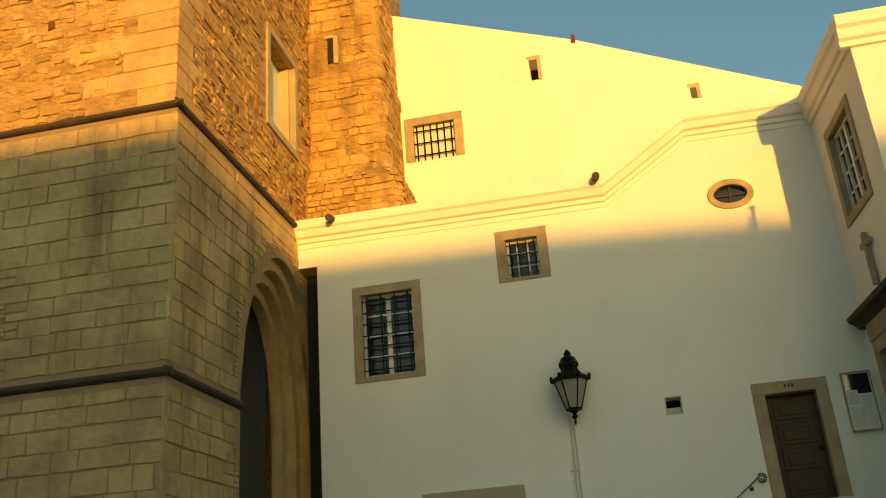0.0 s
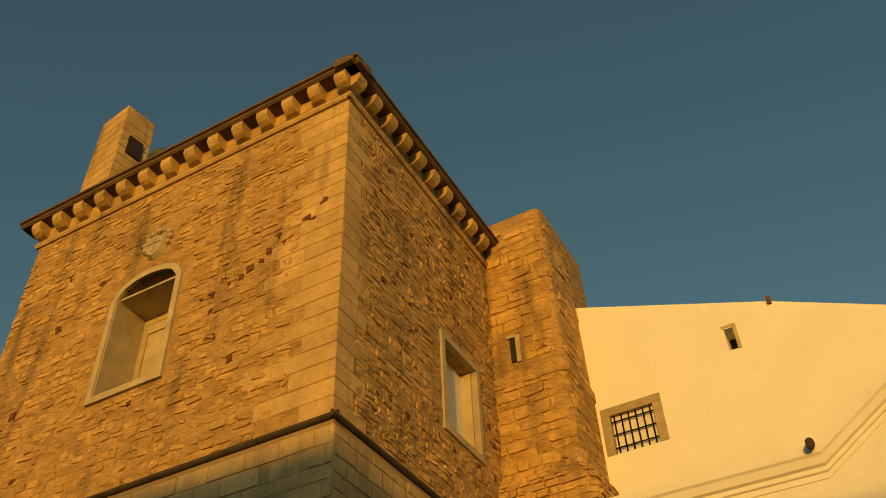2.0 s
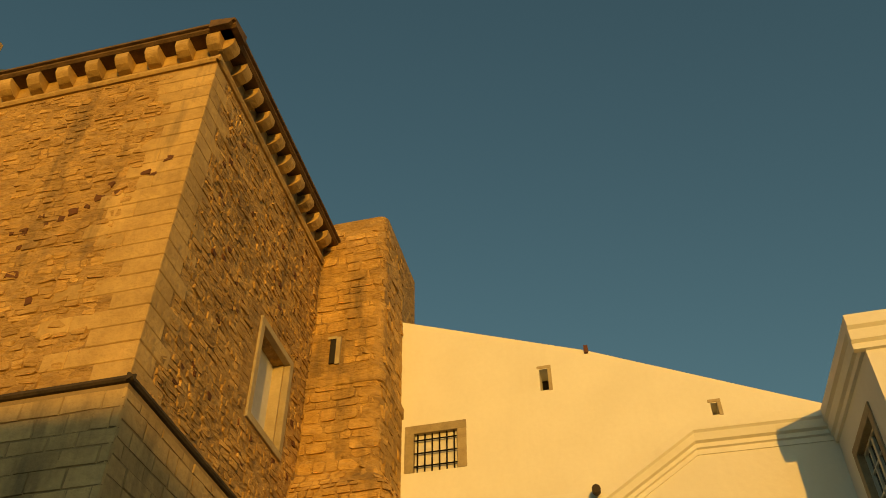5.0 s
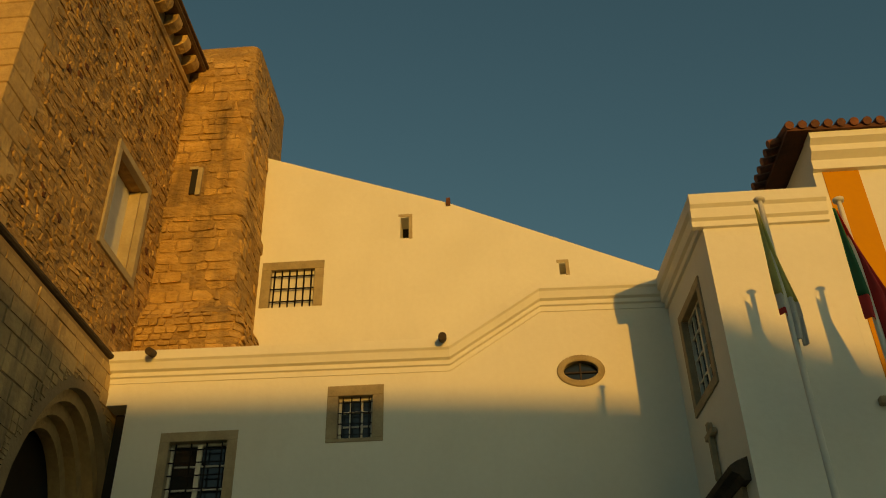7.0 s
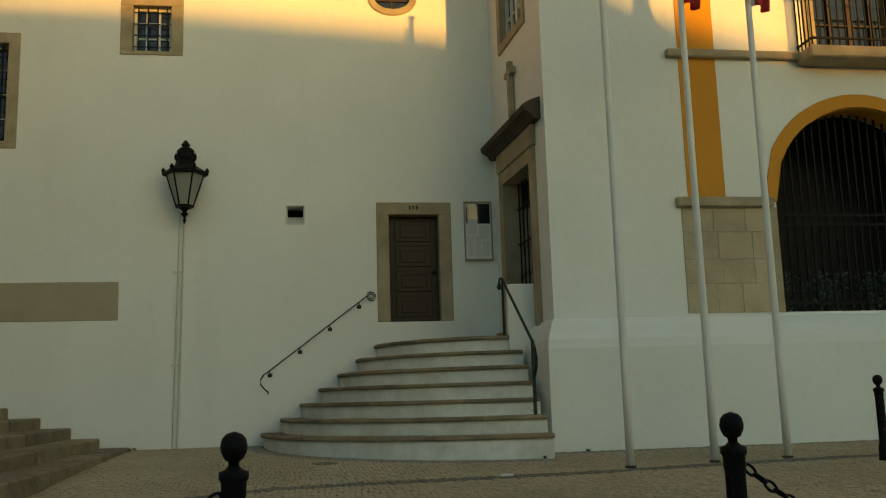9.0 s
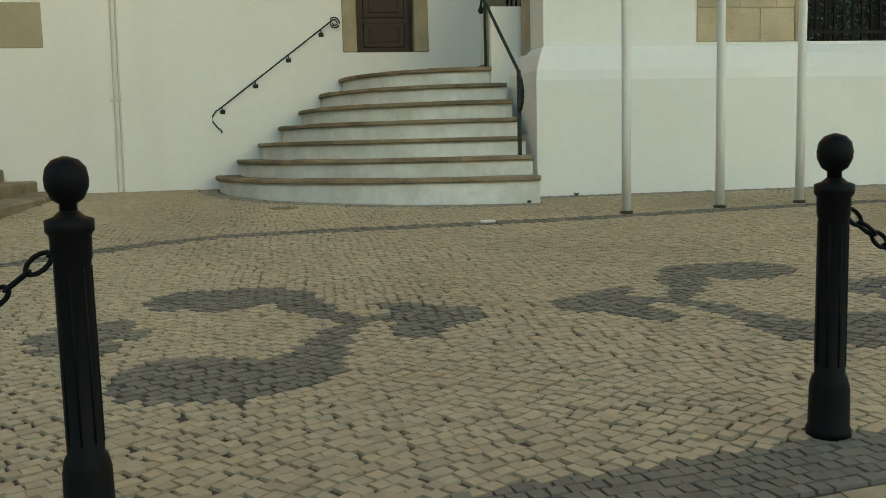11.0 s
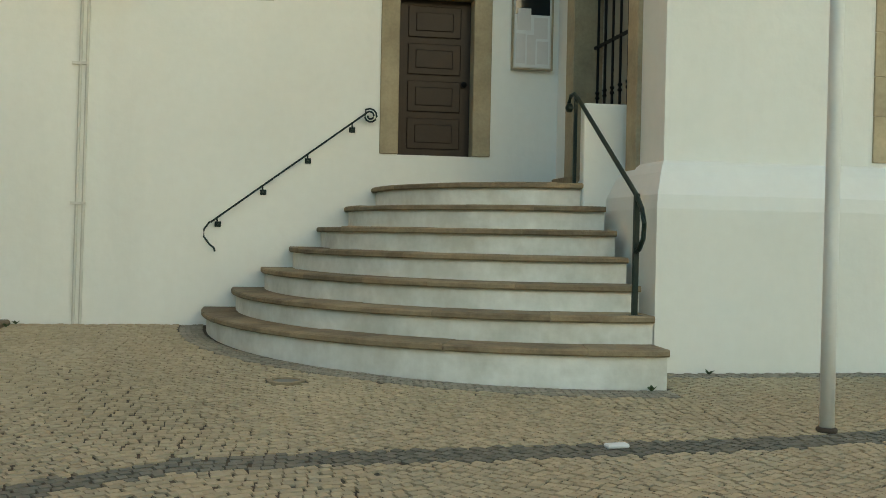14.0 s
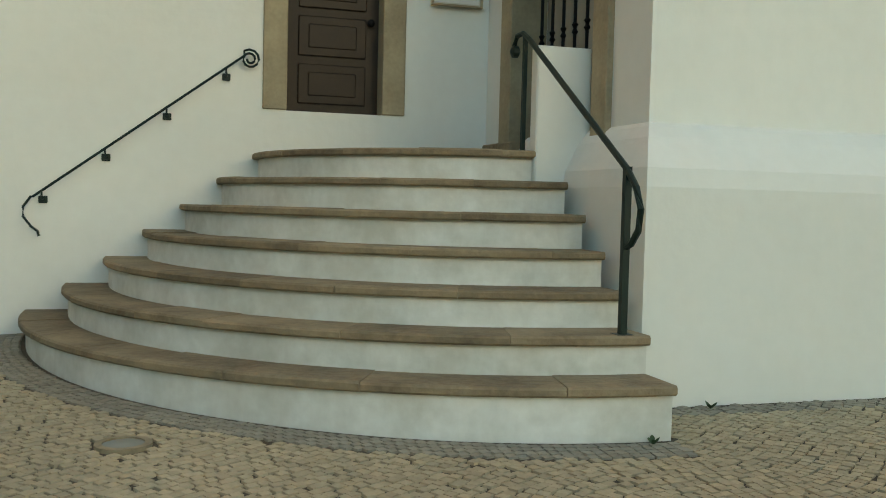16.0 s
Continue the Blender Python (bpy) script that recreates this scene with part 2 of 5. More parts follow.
def wall_mesh(u0, u1, low, top, holes, v0, v1, m=None, kinks=()):
    """A wall along u, up from low to top(u), between depths v0 and v1, with holes (ua, ub, zlo(u), zhi(u), steps)."""
    bm = bmesh.new()
    us = {u0, u1, *kinks}
    for a, b, _, _, steps in holes:
        us |= {a + (b - a) * i / steps for i in range(steps + 1)}
    us = sorted(u for u in us if u0 - 1e-6 <= u <= u1 + 1e-6)
    for a, b in zip(us, us[1:]):
        if b - a < 1e-5:
            continue
        mid = (a + b) / 2
        cuts = sorted([h for h in holes if h[0] < mid < h[1]], key=lambda h: h[2](mid))
        lo = (low, low)
        spans = []
        for h in cuts:
            spans.append((*lo, h[2](a), h[2](b)))
            lo = (h[3](a), h[3](b))
        spans.append((*lo, top(a), top(b)))
        for la, lb, ha, hb in spans:
            if max(ha - la, hb - lb) < 1e-4:
                continue
            c = [Vector(p) for p in ((a, v0, la), (b, v0, lb), (b, v1, lb), (a, v1, la), (a, v0, ha), (b, v0, hb), (b, v1, hb), (a, v1, ha))]
            hexa(bm, [m @ p for p in c] if m else c)
    return bm


def rect(a, b, lo, hi):
    return (a, b, lambda u: lo, lambda u: hi, 1)


def sweep(path, profile, m=None):
    """A moulding: profile (out, up) carried along path of (u, z), set out towards -v."""
    bm = bmesh.new()
    rows = [[Vector((u, -o, z + h)) for o, h in profile] for u, z in path]
    rows = [[bm.verts.new(m @ p if m else p) for p in row] for row in rows]
    k = len(profile)
    for a, b in zip(rows, rows[1:]):
        for i in range(k):
            j = (i + 1) % k
            bm.faces.new((a[i], a[j], b[j], b[i]))
    bm.faces.new(rows[0])
    bm.faces.new(rows[-1][::-1])
    return bm


def joined(name, verts, faces, material, parent=None, label="", kind=""):
    me = bpy.data.meshes.new(name)
    me.from_pydata(verts, [], faces)
    me.materials.append(material)
    ob = new(name, me)
    if parent:
        ob.parent = parent
    return tagged(ob, label=label, kind=kind)


def surround(parent, name, x0, x1, z0, z1, w, proud, m=None, material=None, wb=None, depth=0.0):
    """Four stones round an opening; w wide, standing proud of the wall and reaching into it."""
    wb = w if wb is None else wb
    x0, x1, z0, z1 = x0 + 0.004, x1 - 0.004, z0 + 0.004, z1 - 0.004
    top = parent if parent else None
    for a, b, c, d in ((x0 - w, x1 + w, z1, z1 + w), (x0 - w, x0, z0, z1), (x1, x1 + w, z0, z1)) + (((x0 - w, x1 + w, z0 - wb, z0),) if wb else ()):
        part(name, boxm(a, b, -proud, depth, c, d, bevel=0.008, m=m), material or STONE, top)


# ---- ground ----
GROUND_Y, GROUND_Z = (-14.0, -8.0, -5.0, -3.0, 0.0, 6.0), (-0.87, -0.66, -0.545, -0.465, -0.385, -0.3)


def ground_z(x, y):
    return np.interp(y, GROUND_Y, GROUND_Z)


KERB_Y0, KERB_SLOPE = -11.7, 0.14
ROAD_Z = -0.9


def kerb_y(x):
    return KERB_Y0 + KERB_SLOPE * (x + 1.5)


bm = bmesh.new()
v = [bm.verts.new(p) for p in ((-600, -600, ROAD_Z - 0.006), (600, -600, ROAD_Z - 0.006), (600, 600, ROAD_Z - 0.006), (-600, 600, ROAD_Z - 0.006))]
bm.faces.new(v)
tagged(part("ground", bm, JOINT), "dusty ground under the paved street and square", "ground", kind="structure")
bm = bmesh.new()
for k in range(-10, 10):
    xa, xb = 2.2 * k, 2.2 * k + 2.2
    rows_y = [(kerb_y(xa), kerb_y(xb))] + [(q, q) for q in (-8.0, -5.0, -3.0, 0.0, 6.0)]
    for (a0, b0), (a1, b1) in zip(rows_y, rows_y[1:]):
        low = ROAD_Z - 0.3
        hexa(bm, [(xa, a0, low), (xb, b0, low), (xb, b1, low), (xa, a1, low)] + [(q, w, ground_z(0, w) - 0.007) for q, w in ((xa, a0), (xb, b0), (xb, b1), (xa, a1))])
pavement = tagged(part("pavement", bm, JOINT), "cream limestone mosaic pavement with dark basalt scrolls", "pavement", kind="structure")

# ---- main white wall ----
PROFILE = [(-8.46, 7.98), (-2.0, 7.9), (-0.3, 9.02), (2.2, 8.98)]


def along(points):
    return lambda u: float(np.interp(u, [p[0] for p in points], [p[1] for p in points]))


OVX, OVZ, OVA, OVB = 0.35, 7.24, 0.33, 0.21
oval = (OVX - OVA, OVX + OVA, lambda u: OVZ - OVB * math.sqrt(max(0, 1 - ((u - OVX) / OVA) ** 2)), lambda u: OVZ + OVB * math.sqrt(max(0, 1 - ((u - OVX) / OVA) ** 2)), 16)
holes = [rect(-8.46, -7.92, -1, 7.0), rect(-7.02, -5.97, 4.56, 6.24), rect(-4.03, -3.4, 6.16, 6.97), rect(0.21, 1.07, 1.55, 3.37), rect(-1.5, -1.19, 3.2, 3.53), oval]
wall_main = tagged(part("wall_main", wall_mesh(-8.46, 2.2, -1.0, along(PROFILE), holes, 0, 0.45, kinks=(-2.0, -0.3)), WHITE), "cream-white limewashed wall with small barred windows", "wall", kind="structure")
cornice_profile = [(0, 0.02), (0.2, 0.02), (0.2, -0.16), (0.16, -0.2), (0.12, -0.33), (0.06, -0.36), (0.06, -0.44), (0.02, -0.46), (0.02, -0.56), (0, -0.56)]
tagged(part("trim_cornice", sweep([(-8.46, 7.98), (-2.0, 7.92), (-0.28, 9.04), (2.12, 9.0)], cornice_profile), WHITE), "white stepped plaster cornice that climbs to a shoulder", "cornice", kind="structure")
# sheet close behind the wall; its near-black colour is the rooms' shade
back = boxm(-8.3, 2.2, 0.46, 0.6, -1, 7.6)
tagged(part("wall_inner", back, INSIDE_SHADE), "near-black sheet painted as shade behind the openings", "wall", kind="structure")
bm = boxm(-9.5, 4.6, 0.1, 3.4, 7.2, 7.5)
tagged(part("roof_terrace", bm, STONE), "flat terrace behind the white parapet", "roof", kind="structure")

# ---- upper gable wall ----
gable_top = along([(-9, 15.9), (-6.6, 15.0), (-2.12, 13.3), (2.78, 10.98), (8, 8.5)])
gh = [rect(-6.35, -5.3, 10.6, 11.62), (-3.28, -3.08, lambda u: 12.33, lambda u: 12.93, 1), (0.42, 0.56, lambda u: 11.08, lambda u: 11.38, 1)]
GM = Matrix.Translation((0, 3.0, 0))
gable = tagged(part("wall_gable", wall_mesh(-9, 8, 7.0, gable_top, gh, 0, 0.5, GM, kinks=(-6.6, -2.12, 2.78)), WHITE), "white gable wall with sloping roofline and slit openings", "wall", kind="structure")
# backings of the gable openings, shade put in as near-black colour
for a, b, c, d in ((-3.6, -2.8, 12.1, 13.1), (0.2, 0.8, 10.9, 11.5)):
    tagged(part("wall_gable_inner", boxm(a, b, 3.52, 3.6, c, d), INSIDE_SHADE), "near-black sheet painted as shade behind the slits", "wall", kind="structure")
tagged(part("wall_gable_inner", boxm(-7, -4.5, 3.52, 3.6, 9, 12.2), INSIDE_SHADE), "near-black sheet painted as shade behind the gable openings", "wall", kind="structure")

# ---- tower ----
TX, TY, TL, TB = -8.46, -5.15, -17.7, 1.4
RM = Matrix.Translation((TX, 0, 0)) @ Matrix.Rotation(radians(90), 4, "Z")
FM = Matrix.Translation((0, TY, 0))
LM = Matrix.Translation((TX + 0.12, 0, 0)) @ Matrix.Rotation(radians(90), 4, "Z")
LFM = Matrix.Translation((0, TY - 0.12, 0))
tower = thing("tower", "square medieval stone tower with rubble walls and corbelled eaves", "tower", kind="structure")


def arch_top(a, b, spring, apex, power=0.62):
    c, h = (a + b) / 2, (b - a) / 2
    return lambda u: spring + (apex - spring) * max(0.0, 1 - abs((u - c) / h) ** 2.0) ** power


AW0, AW1, ASPRING, AAPEX = -2.78, 1.18, 3.9, 6.9
arch_hole = (AW0, AW1, lambda u: -1.0, arch_top(AW0, AW1, ASPRING, AAPEX), 20)
fw_top = arch_top(-14.2, -12.55, 12.75, 13.15, 0.5)
part("wall", wall_mesh(TL, TX, 7.9, lambda u: 16.3, [(-14.2, -12.55, lambda u: 10.32, fw_top, 10)], 0, 0.9, FM), MORTAR, tower, "golden rubble front wall")
part("wall", wall_mesh(TY + 0.9, TB, 7.9, lambda u: 16.3, [rect(-1.25, 0.22, 9.87, 12.02)], 0, 0.8, RM), MORTAR, tower, "golden rubble side wall")
FA0, FA1 = -14.95, -11.42
front_arch = (FA0, FA1, lambda u: -1.0, arch_top(FA0, FA1, 4.1, 6.3, 0.5), 22)
part("wall", wall_mesh(TL, TX + 0.12, -1.2, lambda u: 7.9, [front_arch], 0, 1.0, LFM), ASHJOINT, tower, "lower ashlar front wall")
part("wall", wall_mesh(TY + 0.88, TB, -1.2, lambda u: 7.9, [arch_hole], 0, 0.6, LM), ASHJOINT, tower, "lower ashlar side wall with pointed arch")
# sheets behind the tower openings, interior shade painted as near-black
part("inside", boxm(-9.9, -9.7, -4, 1.4, -1, 12.8), INSIDE_SHADE, tower, "near-black sheet painted as interior shade")
part("inside", boxm(-14.6, -12.1, TY + 0.91, TY + 1.2, 10, 13.6), INSIDE_SHADE, tower, "near-black sheet painted as interior shade")
part("roof", boxm(TL - 0.2, TX + 0.2, TY - 0.2, TB, 16.63, 16.86), EAVES, tower)
part("frieze", boxm(TL, TX, TY, TB, 16.3, 16.63), QUOIN, tower)
part("back_wall", boxm(TL, TX - 0.8, TB - 0.4, TB, -1, 16.3), MORTAR, tower)
part("left_wall", boxm(TL, TL + 0.5, TY + 0.9, TB - 0.4, -1, 16.3), MORTAR, tower)
# near-black sheet for the shade within the front arch
part("inside", boxm(-15.4, -11.0, 1.02, 1.3, -1, 6.6, m=LFM), INSIDE_SHADE, tower, "near-black sheet painted as interior shade")
part("archivolt", wall_mesh(FA0 - 0.25, FA1 + 0.25, 3.72, arch_top(FA0 - 0.25, FA1 + 0.25, 4.1, 6.58, 0.5), [(FA0, FA1, lambda u: 3.72, arch_top(FA0, FA1, 4.1, 6.3, 0.5), 22)], -0.05, 0.06, LFM), QUOIN, tower, "moulded stone arch ring")
part("arch_order", wall_mesh(FA0, FA1, -1.0, arch_top(FA0, FA1, 4.1, 6.3, 0.5), [(FA0 + 0.3, FA1 - 0.3, lambda u: -1.0, arch_top(FA0 + 0.3, FA1 - 0.3, 4.1, 5.95, 0.5), 22)], 0.3, 0.6, LFM), QUOIN, tower, "stepped stone arch")
for k in range(12):
    part("gate_bar", boxm(FA0 + 0.3 + 0.265 * k, FA0 + 0.33 + 0.265 * k, 0.62, 0.65, -0.6, 4.4, m=LFM), IRON, tower)
part("gate_rail", boxm(FA0 + 0.3, FA1 - 0.3, 0.61, 0.66, 4.38, 4.44, m=LFM), IRON, tower)
# string courses, wrapped round the corner
string = [(0, 0.06), (0.05, 0.07), (0.085, 0.1), (0.085, 0.14), (0.04, 0.18), (0, 0.19)]
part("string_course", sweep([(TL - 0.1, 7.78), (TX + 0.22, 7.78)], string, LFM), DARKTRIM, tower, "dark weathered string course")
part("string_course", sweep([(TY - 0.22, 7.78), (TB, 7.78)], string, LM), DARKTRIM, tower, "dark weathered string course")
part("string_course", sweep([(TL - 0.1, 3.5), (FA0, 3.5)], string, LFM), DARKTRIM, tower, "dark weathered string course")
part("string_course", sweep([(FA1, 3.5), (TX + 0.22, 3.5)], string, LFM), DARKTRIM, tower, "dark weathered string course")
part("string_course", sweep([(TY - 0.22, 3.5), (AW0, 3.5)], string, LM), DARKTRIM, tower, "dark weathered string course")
# arch orders inside the opening
for k in range(3):
    inset = 0.22 * (k + 1)
    o = arch_top(AW0 + inset - 0.22, AW1 - inset + 0.22, ASPRING, AAPEX - inset + 0.22)
    i_ = arch_top(AW0 + inset, AW1 - inset, ASPRING, AAPEX - inset)
    bm = wall_mesh(AW0 + inset - 0.22, AW1 - inset + 0.22, -1.0, o, [(AW0 + inset, AW1 - inset, lambda u: -1.0, i_, 20)], 0.16 + 0.2 * k, 0.36 + 0.2 * k + 0.02, LM)
    part("arch_order", bm, QUOIN, tower, "stepped pointed stone arch")
tagged(part("portal_door", boxm(-1.9, 0.4, 0.86, 0.95, -0.6, 6.2, m=LM), WOOD), "dark wooden portal door inside the tower arch", "door", kind="structure")
# eaves
for M_, a, b in ((FM, TL - 0.1, TX + 0.1), (RM, TY - 0.1, TB + 0.3)):
    part("eaves_band", sweep([(a, 15.95), (b, 15.95)], [(0, 0.04), (0.05, 0.04), (0.09, 0.1), (0.09, 0.16), (0, 0.16)], M_), QUOIN, tower)
    part("eaves", sweep([(a - 0.38, 16.62), (b + (0.38 if M_ is FM else 0.1), 16.62)], [(-0.1, 0), (0.34, 0), (0.4, 0.04), (0.4, 0.09), (0.46, 0.1), (0.46, 0.16), (-0.1, 0.26)], M_), EAVES, tower, "dark tiled eaves slab")
    n = int((b - a) / 0.68)
    for i in range(n + 1):
        u = a + 0.15 + (b - a - 0.3) * i / n
        bm = bmesh.new()
        prof = [(0.0, 16.26), (0.12, 16.28), (0.24, 16.34), (0.31, 16.42), (0.33, 16.46), (0.33, 16.61), (0.0, 16.61)]
        ra, rb = ([M_ @ Vector((u + s, -o, z)) for o, z in prof] for s in (-0.15, 0.15))
        va, vb = ring(bm, ra, rb)
        bm.faces.new(va)
        bm.faces.new(vb[::-1])
        part("corbel", bm, QUOIN, tower)
# tower windows
front_win = thing("tower_window", "arched stone window with deep reveal in tower front", "window")
fo = arch_top(-14.34, -12.41, 12.75, 13.3, 0.5)
part("frame", wall_mesh(-14.34, -12.41, 10.17, fo, [(-14.2, -12.55, lambda u: 10.32, fw_top, 10)], -0.07, 0.1, FM), PALE, front_win, "pale moulded stone frame")
part("reveal", boxm(-14.25, -14.17, -0.04, 0.88, 10.3, 12.85, m=FM), PALE, front_win)
part("inner_frame", boxm(-14.17, -14.02, 0.8, 0.87, 10.34, 12.6, m=FM), PALE, front_win)
part("inner_frame", boxm(-14.02, -12.6, 0.8, 0.87, 12.35, 12.6, m=FM), PALE, front_win)
part("shutter", boxm(-14.02, -12.6, 0.84, 0.86, 10.34, 12.35, m=FM), PALE, front_win, "pale closed board shutter")
part("pane", boxm(-13.2, -12.62, 0.825, 0.838, 10.5, 12.2, m=FM), PANE, front_win)
for a_, b_ in ((-13.26, -13.2), (-12.94, -12.9), (-12.66, -12.6)):
    part("sash", boxm(a_, b_, 0.79, 0.838, 10.34, 12.3, m=FM), SASH, front_win)
part("tympanum", boxm(-14.17, -12.56, 0.79, 0.87, 12.6, 13.14, m=FM), PALE, front_win)
part("soffit", boxm(-14.17, -12.56, 0.02, 0.88, 12.78, 12.84, m=FM), PALE, front_win)
for k in range(5):
    part("glazing_bar", boxm(-13.2, -12.66, 0.8, 0.824, 10.6 + 0.38 * k, 10.63 + 0.38 * k, m=FM), SASH, front_win)
side_win = thing("tower_window", "rectangular stone window with white shutter in tower side", "window")
surround(side_win, "frame_stone", -1.25, 0.22, 9.87, 12.02, 0.16, 0.05, RM, PALE, depth=0.1)
for a, b in ((-1.25, -0.53), (-0.51, 0.17)):
    part("shutter", boxm(a, b, 0.34, 0.38, 9.88, 12.0, m=RM), SASH, side_win, "pale closed shutter")
part("reveal", boxm(0.17, 0.215, 0.1, 0.8, 9.88, 12.0, m=RM), PALE, side_win)
bm = bmesh.new()
outline = [(0.0, -0.36), (0.16, -0.27), (0.25, -0.08), (0.26, 0.2), (0.12, 0.17), (0.0, 0.24), (-0.12, 0.17), (-0.26, 0.2), (-0.25, -0.08), (-0.16, -0.27)]
CM = Matrix.Translation((-13.38, TY, 14.0))
va, vb = ring(bm, [CM @ Vector((1.25 * x, 0.02, 1.25 * z)) for x, z in outline], [CM @ Vector((x, -0.13, z)) for x, z in outline])
bm.faces.new(va[::-1])
bm.faces.new(vb)
for k in range(9):
    q = math.pi * (-0.15 + 1.3 * k / 8)
    bmesh.ops.create_icosphere(bm, subdivisions=1, radius=0.085, matrix=CM @ Matrix.Translation((0.36 * math.cos(q), -0.04, 0.1 + 0.32 * math.sin(q))))
box(bm, -0.2, 0.2, -0.15, 0.0, -0.02, 0.03, m=CM)
box(bm, -0.025, 0.025, -0.15, 0.0, -0.25, 0.15, m=CM)
crest = bm
tagged(part("carved_shield", crest, PALE), "weathered carved stone shield set in tower wall", "carving", kind="")
pier = thing("bell_pier", "pale ashlar bell pier rising behind tower eaves", "bell pier", kind="structure")
PM = Matrix.Translation((-19.6, -2.4, 0)) @ Matrix.Rotation(radians(-8), 4, "Z") @ Matrix.Diagonal((0.84, 0.66, 1, 1))
zc = 16.9
for k in range(20):
    w_ = 1.0 - 0.008 * k
    hh = 0.4
    cut_ = 0.3 * (k % 3 - 1)
    for a, b in (((-w_, cut_), (cut_, w_)) if k < 19 else ((-w_ * 0.96, w_ * 0.96),)):
        part("stone", boxm(a + 0.008, b - 0.008, -0.85, 0.85, zc, zc + hh - 0.018, bevel=0.018, m=PM), QUOIN, pier)
    zc += hh
# no hollow here: a near-black block paints the niche's shade
part("niche", boxm(0.8, 0.95, -0.4, 0.4, 22.7, 23.5, m=PM), INSIDE_SHADE, pier, "near-black block painted as the shade of an opening")
part("bush", lathe([(0.05, 21.9), (0.4, 22.1), (0.45, 22.4), (0.25, 22.7), (0.05, 22.8)], 9, Matrix.Translation((-17.2, -2.6, -0.9))), LEAF, pier, "small dark green tuft")
# stair turret
turret = thing("stair_turret", "rough golden stone stair turret beside the tower", "turret", kind="structure")


def rounded(x0, x1, y0, y1, r, z, grow=0.0):
    pts = [(x0, y0 - grow)]
    for k in range(5):
        a = radians(-90 + 22.5 * k)
        pts.append((x1 + grow - r + r * math.cos(a), y0 - grow + r + r * math.sin(a)))
    pts += [(x1 + grow, y1), (x0, y1)]
    return [Vector((x, y, z)) for x, y in pts]


bm = bmesh.new()
levels = [(7.2, 0.4), (9.1, 0.4), (9.35, 0.36), (9.72, 0.1), (9.95, 0.05), (12.05, 0.03), (12.07, 0.07), (12.35, 0.07), (12.37, 0.0), (17.45, -0.08)]
rows = [[bm.verts.new(p) for p in rounded(-9.0, -6.68, 1.3, 4.2, 0.22, z, g)] for z, g in levels]
for a, b in zip(rows, rows[1:]):
    for i in range(len(a)):
        j = (i + 1) % len(a)
        bm.faces.new((a[i], a[j], b[j], b[i]))
bm.faces.new(rows[-1])
part("shaft", bm, MORTAR, turret)
# the slit is a near-black block on the shaft, its shade painted
for x0, x1, z0, z1, mt in ((-7.96, -7.81, 12.72, 13.42, INSIDE_SHADE), (-7.81, -7.7, 12.68, 13.46, PALE), (-8.02, -7.81, 13.42, 13.5, PALE)):
    part("slit_stone" if mt is PALE else "slit", boxm(x0, x1, 1.25 if mt is PALE else 1.262, 1.4, z0, z1), mt, turret)

# ---- right block and arcaded building ----
ANG = math.atan2(-2.75, 0.18)
SM = Matrix.Translation((2.07, 0, 0)) @ Matrix.Rotation(ANG, 4, "Z")
BM = Matrix.Translation((2.25, -2.75, 0))
block_wall = wall_mesh(0.0, 2.756, -1.0, lambda u: 8.86, [rect(0.75, 1.92, 6.15, 7.72), rect(0.62, 2.06, 1.16, 3.75)], 0, 0.35, SM)
wall_side = tagged(part("wall_side", block_wall, WHITE), "white side wall with portal and tall window", "wall", kind="structure")
ACX, ARO, ARI, ASP = 4.93, 1.66, 1.46, 3.02
arc = (ACX - ARI, ACX + ARI, lambda u: 1.37, lambda u: ASP + math.sqrt(max(0, ARI**2 - (u - ACX) ** 2)), 24)
holes = [arc, rect(4.35, 5.75, 5.35, 7.9)]
wall_front = tagged(part("wall_front", wall_mesh(0.35, 1.95, -1, lambda u: 8.86, [], 0.002, 0.4, BM), WHITE), "white front wall of the projecting block", "wall", kind="structure")
wall_arcade = tagged(part("wall_arcade", wall_mesh(1.95, 14, -1, lambda u: 9.5, holes, 0.0, 0.5, BM), WHITE), "white facade with ochre trim and a barred arch", "wall", kind="structure")
tagged(part("wall_corner", boxm(0.0, 0.352, 0.002, 0.4, -1, 8.86, m=BM), WHITE), "white corner of the projecting block", "wall", kind="structure")
block_cornice = [(-0.02, 0.0), (0.17, 0.0), (0.17, -0.2), (0.12, -0.25), (0.1, -0.42), (0.05, -0.46), (0.05, -0.56), (-0.02, -0.58)]
tagged(part("trim_cornice", sweep([(-0.17, 8.9), (1.98, 8.9)], block_cornice, BM), WHITE), "white stepped parapet cornice", "cornice", kind="structure")
tagged(part("trim_cornice", sweep([(0.02, 8.96), (2.78, 8.9)], block_cornice, SM), WHITE), "white stepped parapet cornice", "cornice", kind="structure")
tagged(part("roof_block", boxm(0.2, 2.0, 0.3, 3.2, 8.2, 8.4, m=BM), STONE), "flat roof behind the white parapet", "roof", kind="structure")
plinth_prof = [(-0.02, -1.0), (0.36, -1.0), (0.36, 0.9), (0.33, 1.02), (0.16, 1.22), (0.06, 1.3), (-0.02, 1.34)]
bm = bmesh.new()
stations = [[SM @ Vector((0.9, -0.55 * o, z)) for o, z in plinth_prof], [BM @ Vector((-0.55 * o, -o, z)) for o, z in plinth_prof], [BM @ Vector((14, -o, z)) for o, z in plinth_prof]]
rows = [[bm.verts.new(p) for p in row_] for row_ in stations]
for a, b in zip(rows, rows[1:]):
    for i in range(len(a)):
        k = (i + 1) % len(a)
        bm.faces.new((a[i], a[k], b[k], b[i]))
bm.faces.new(rows[0])
bm.faces.new(rows[-1][::-1])
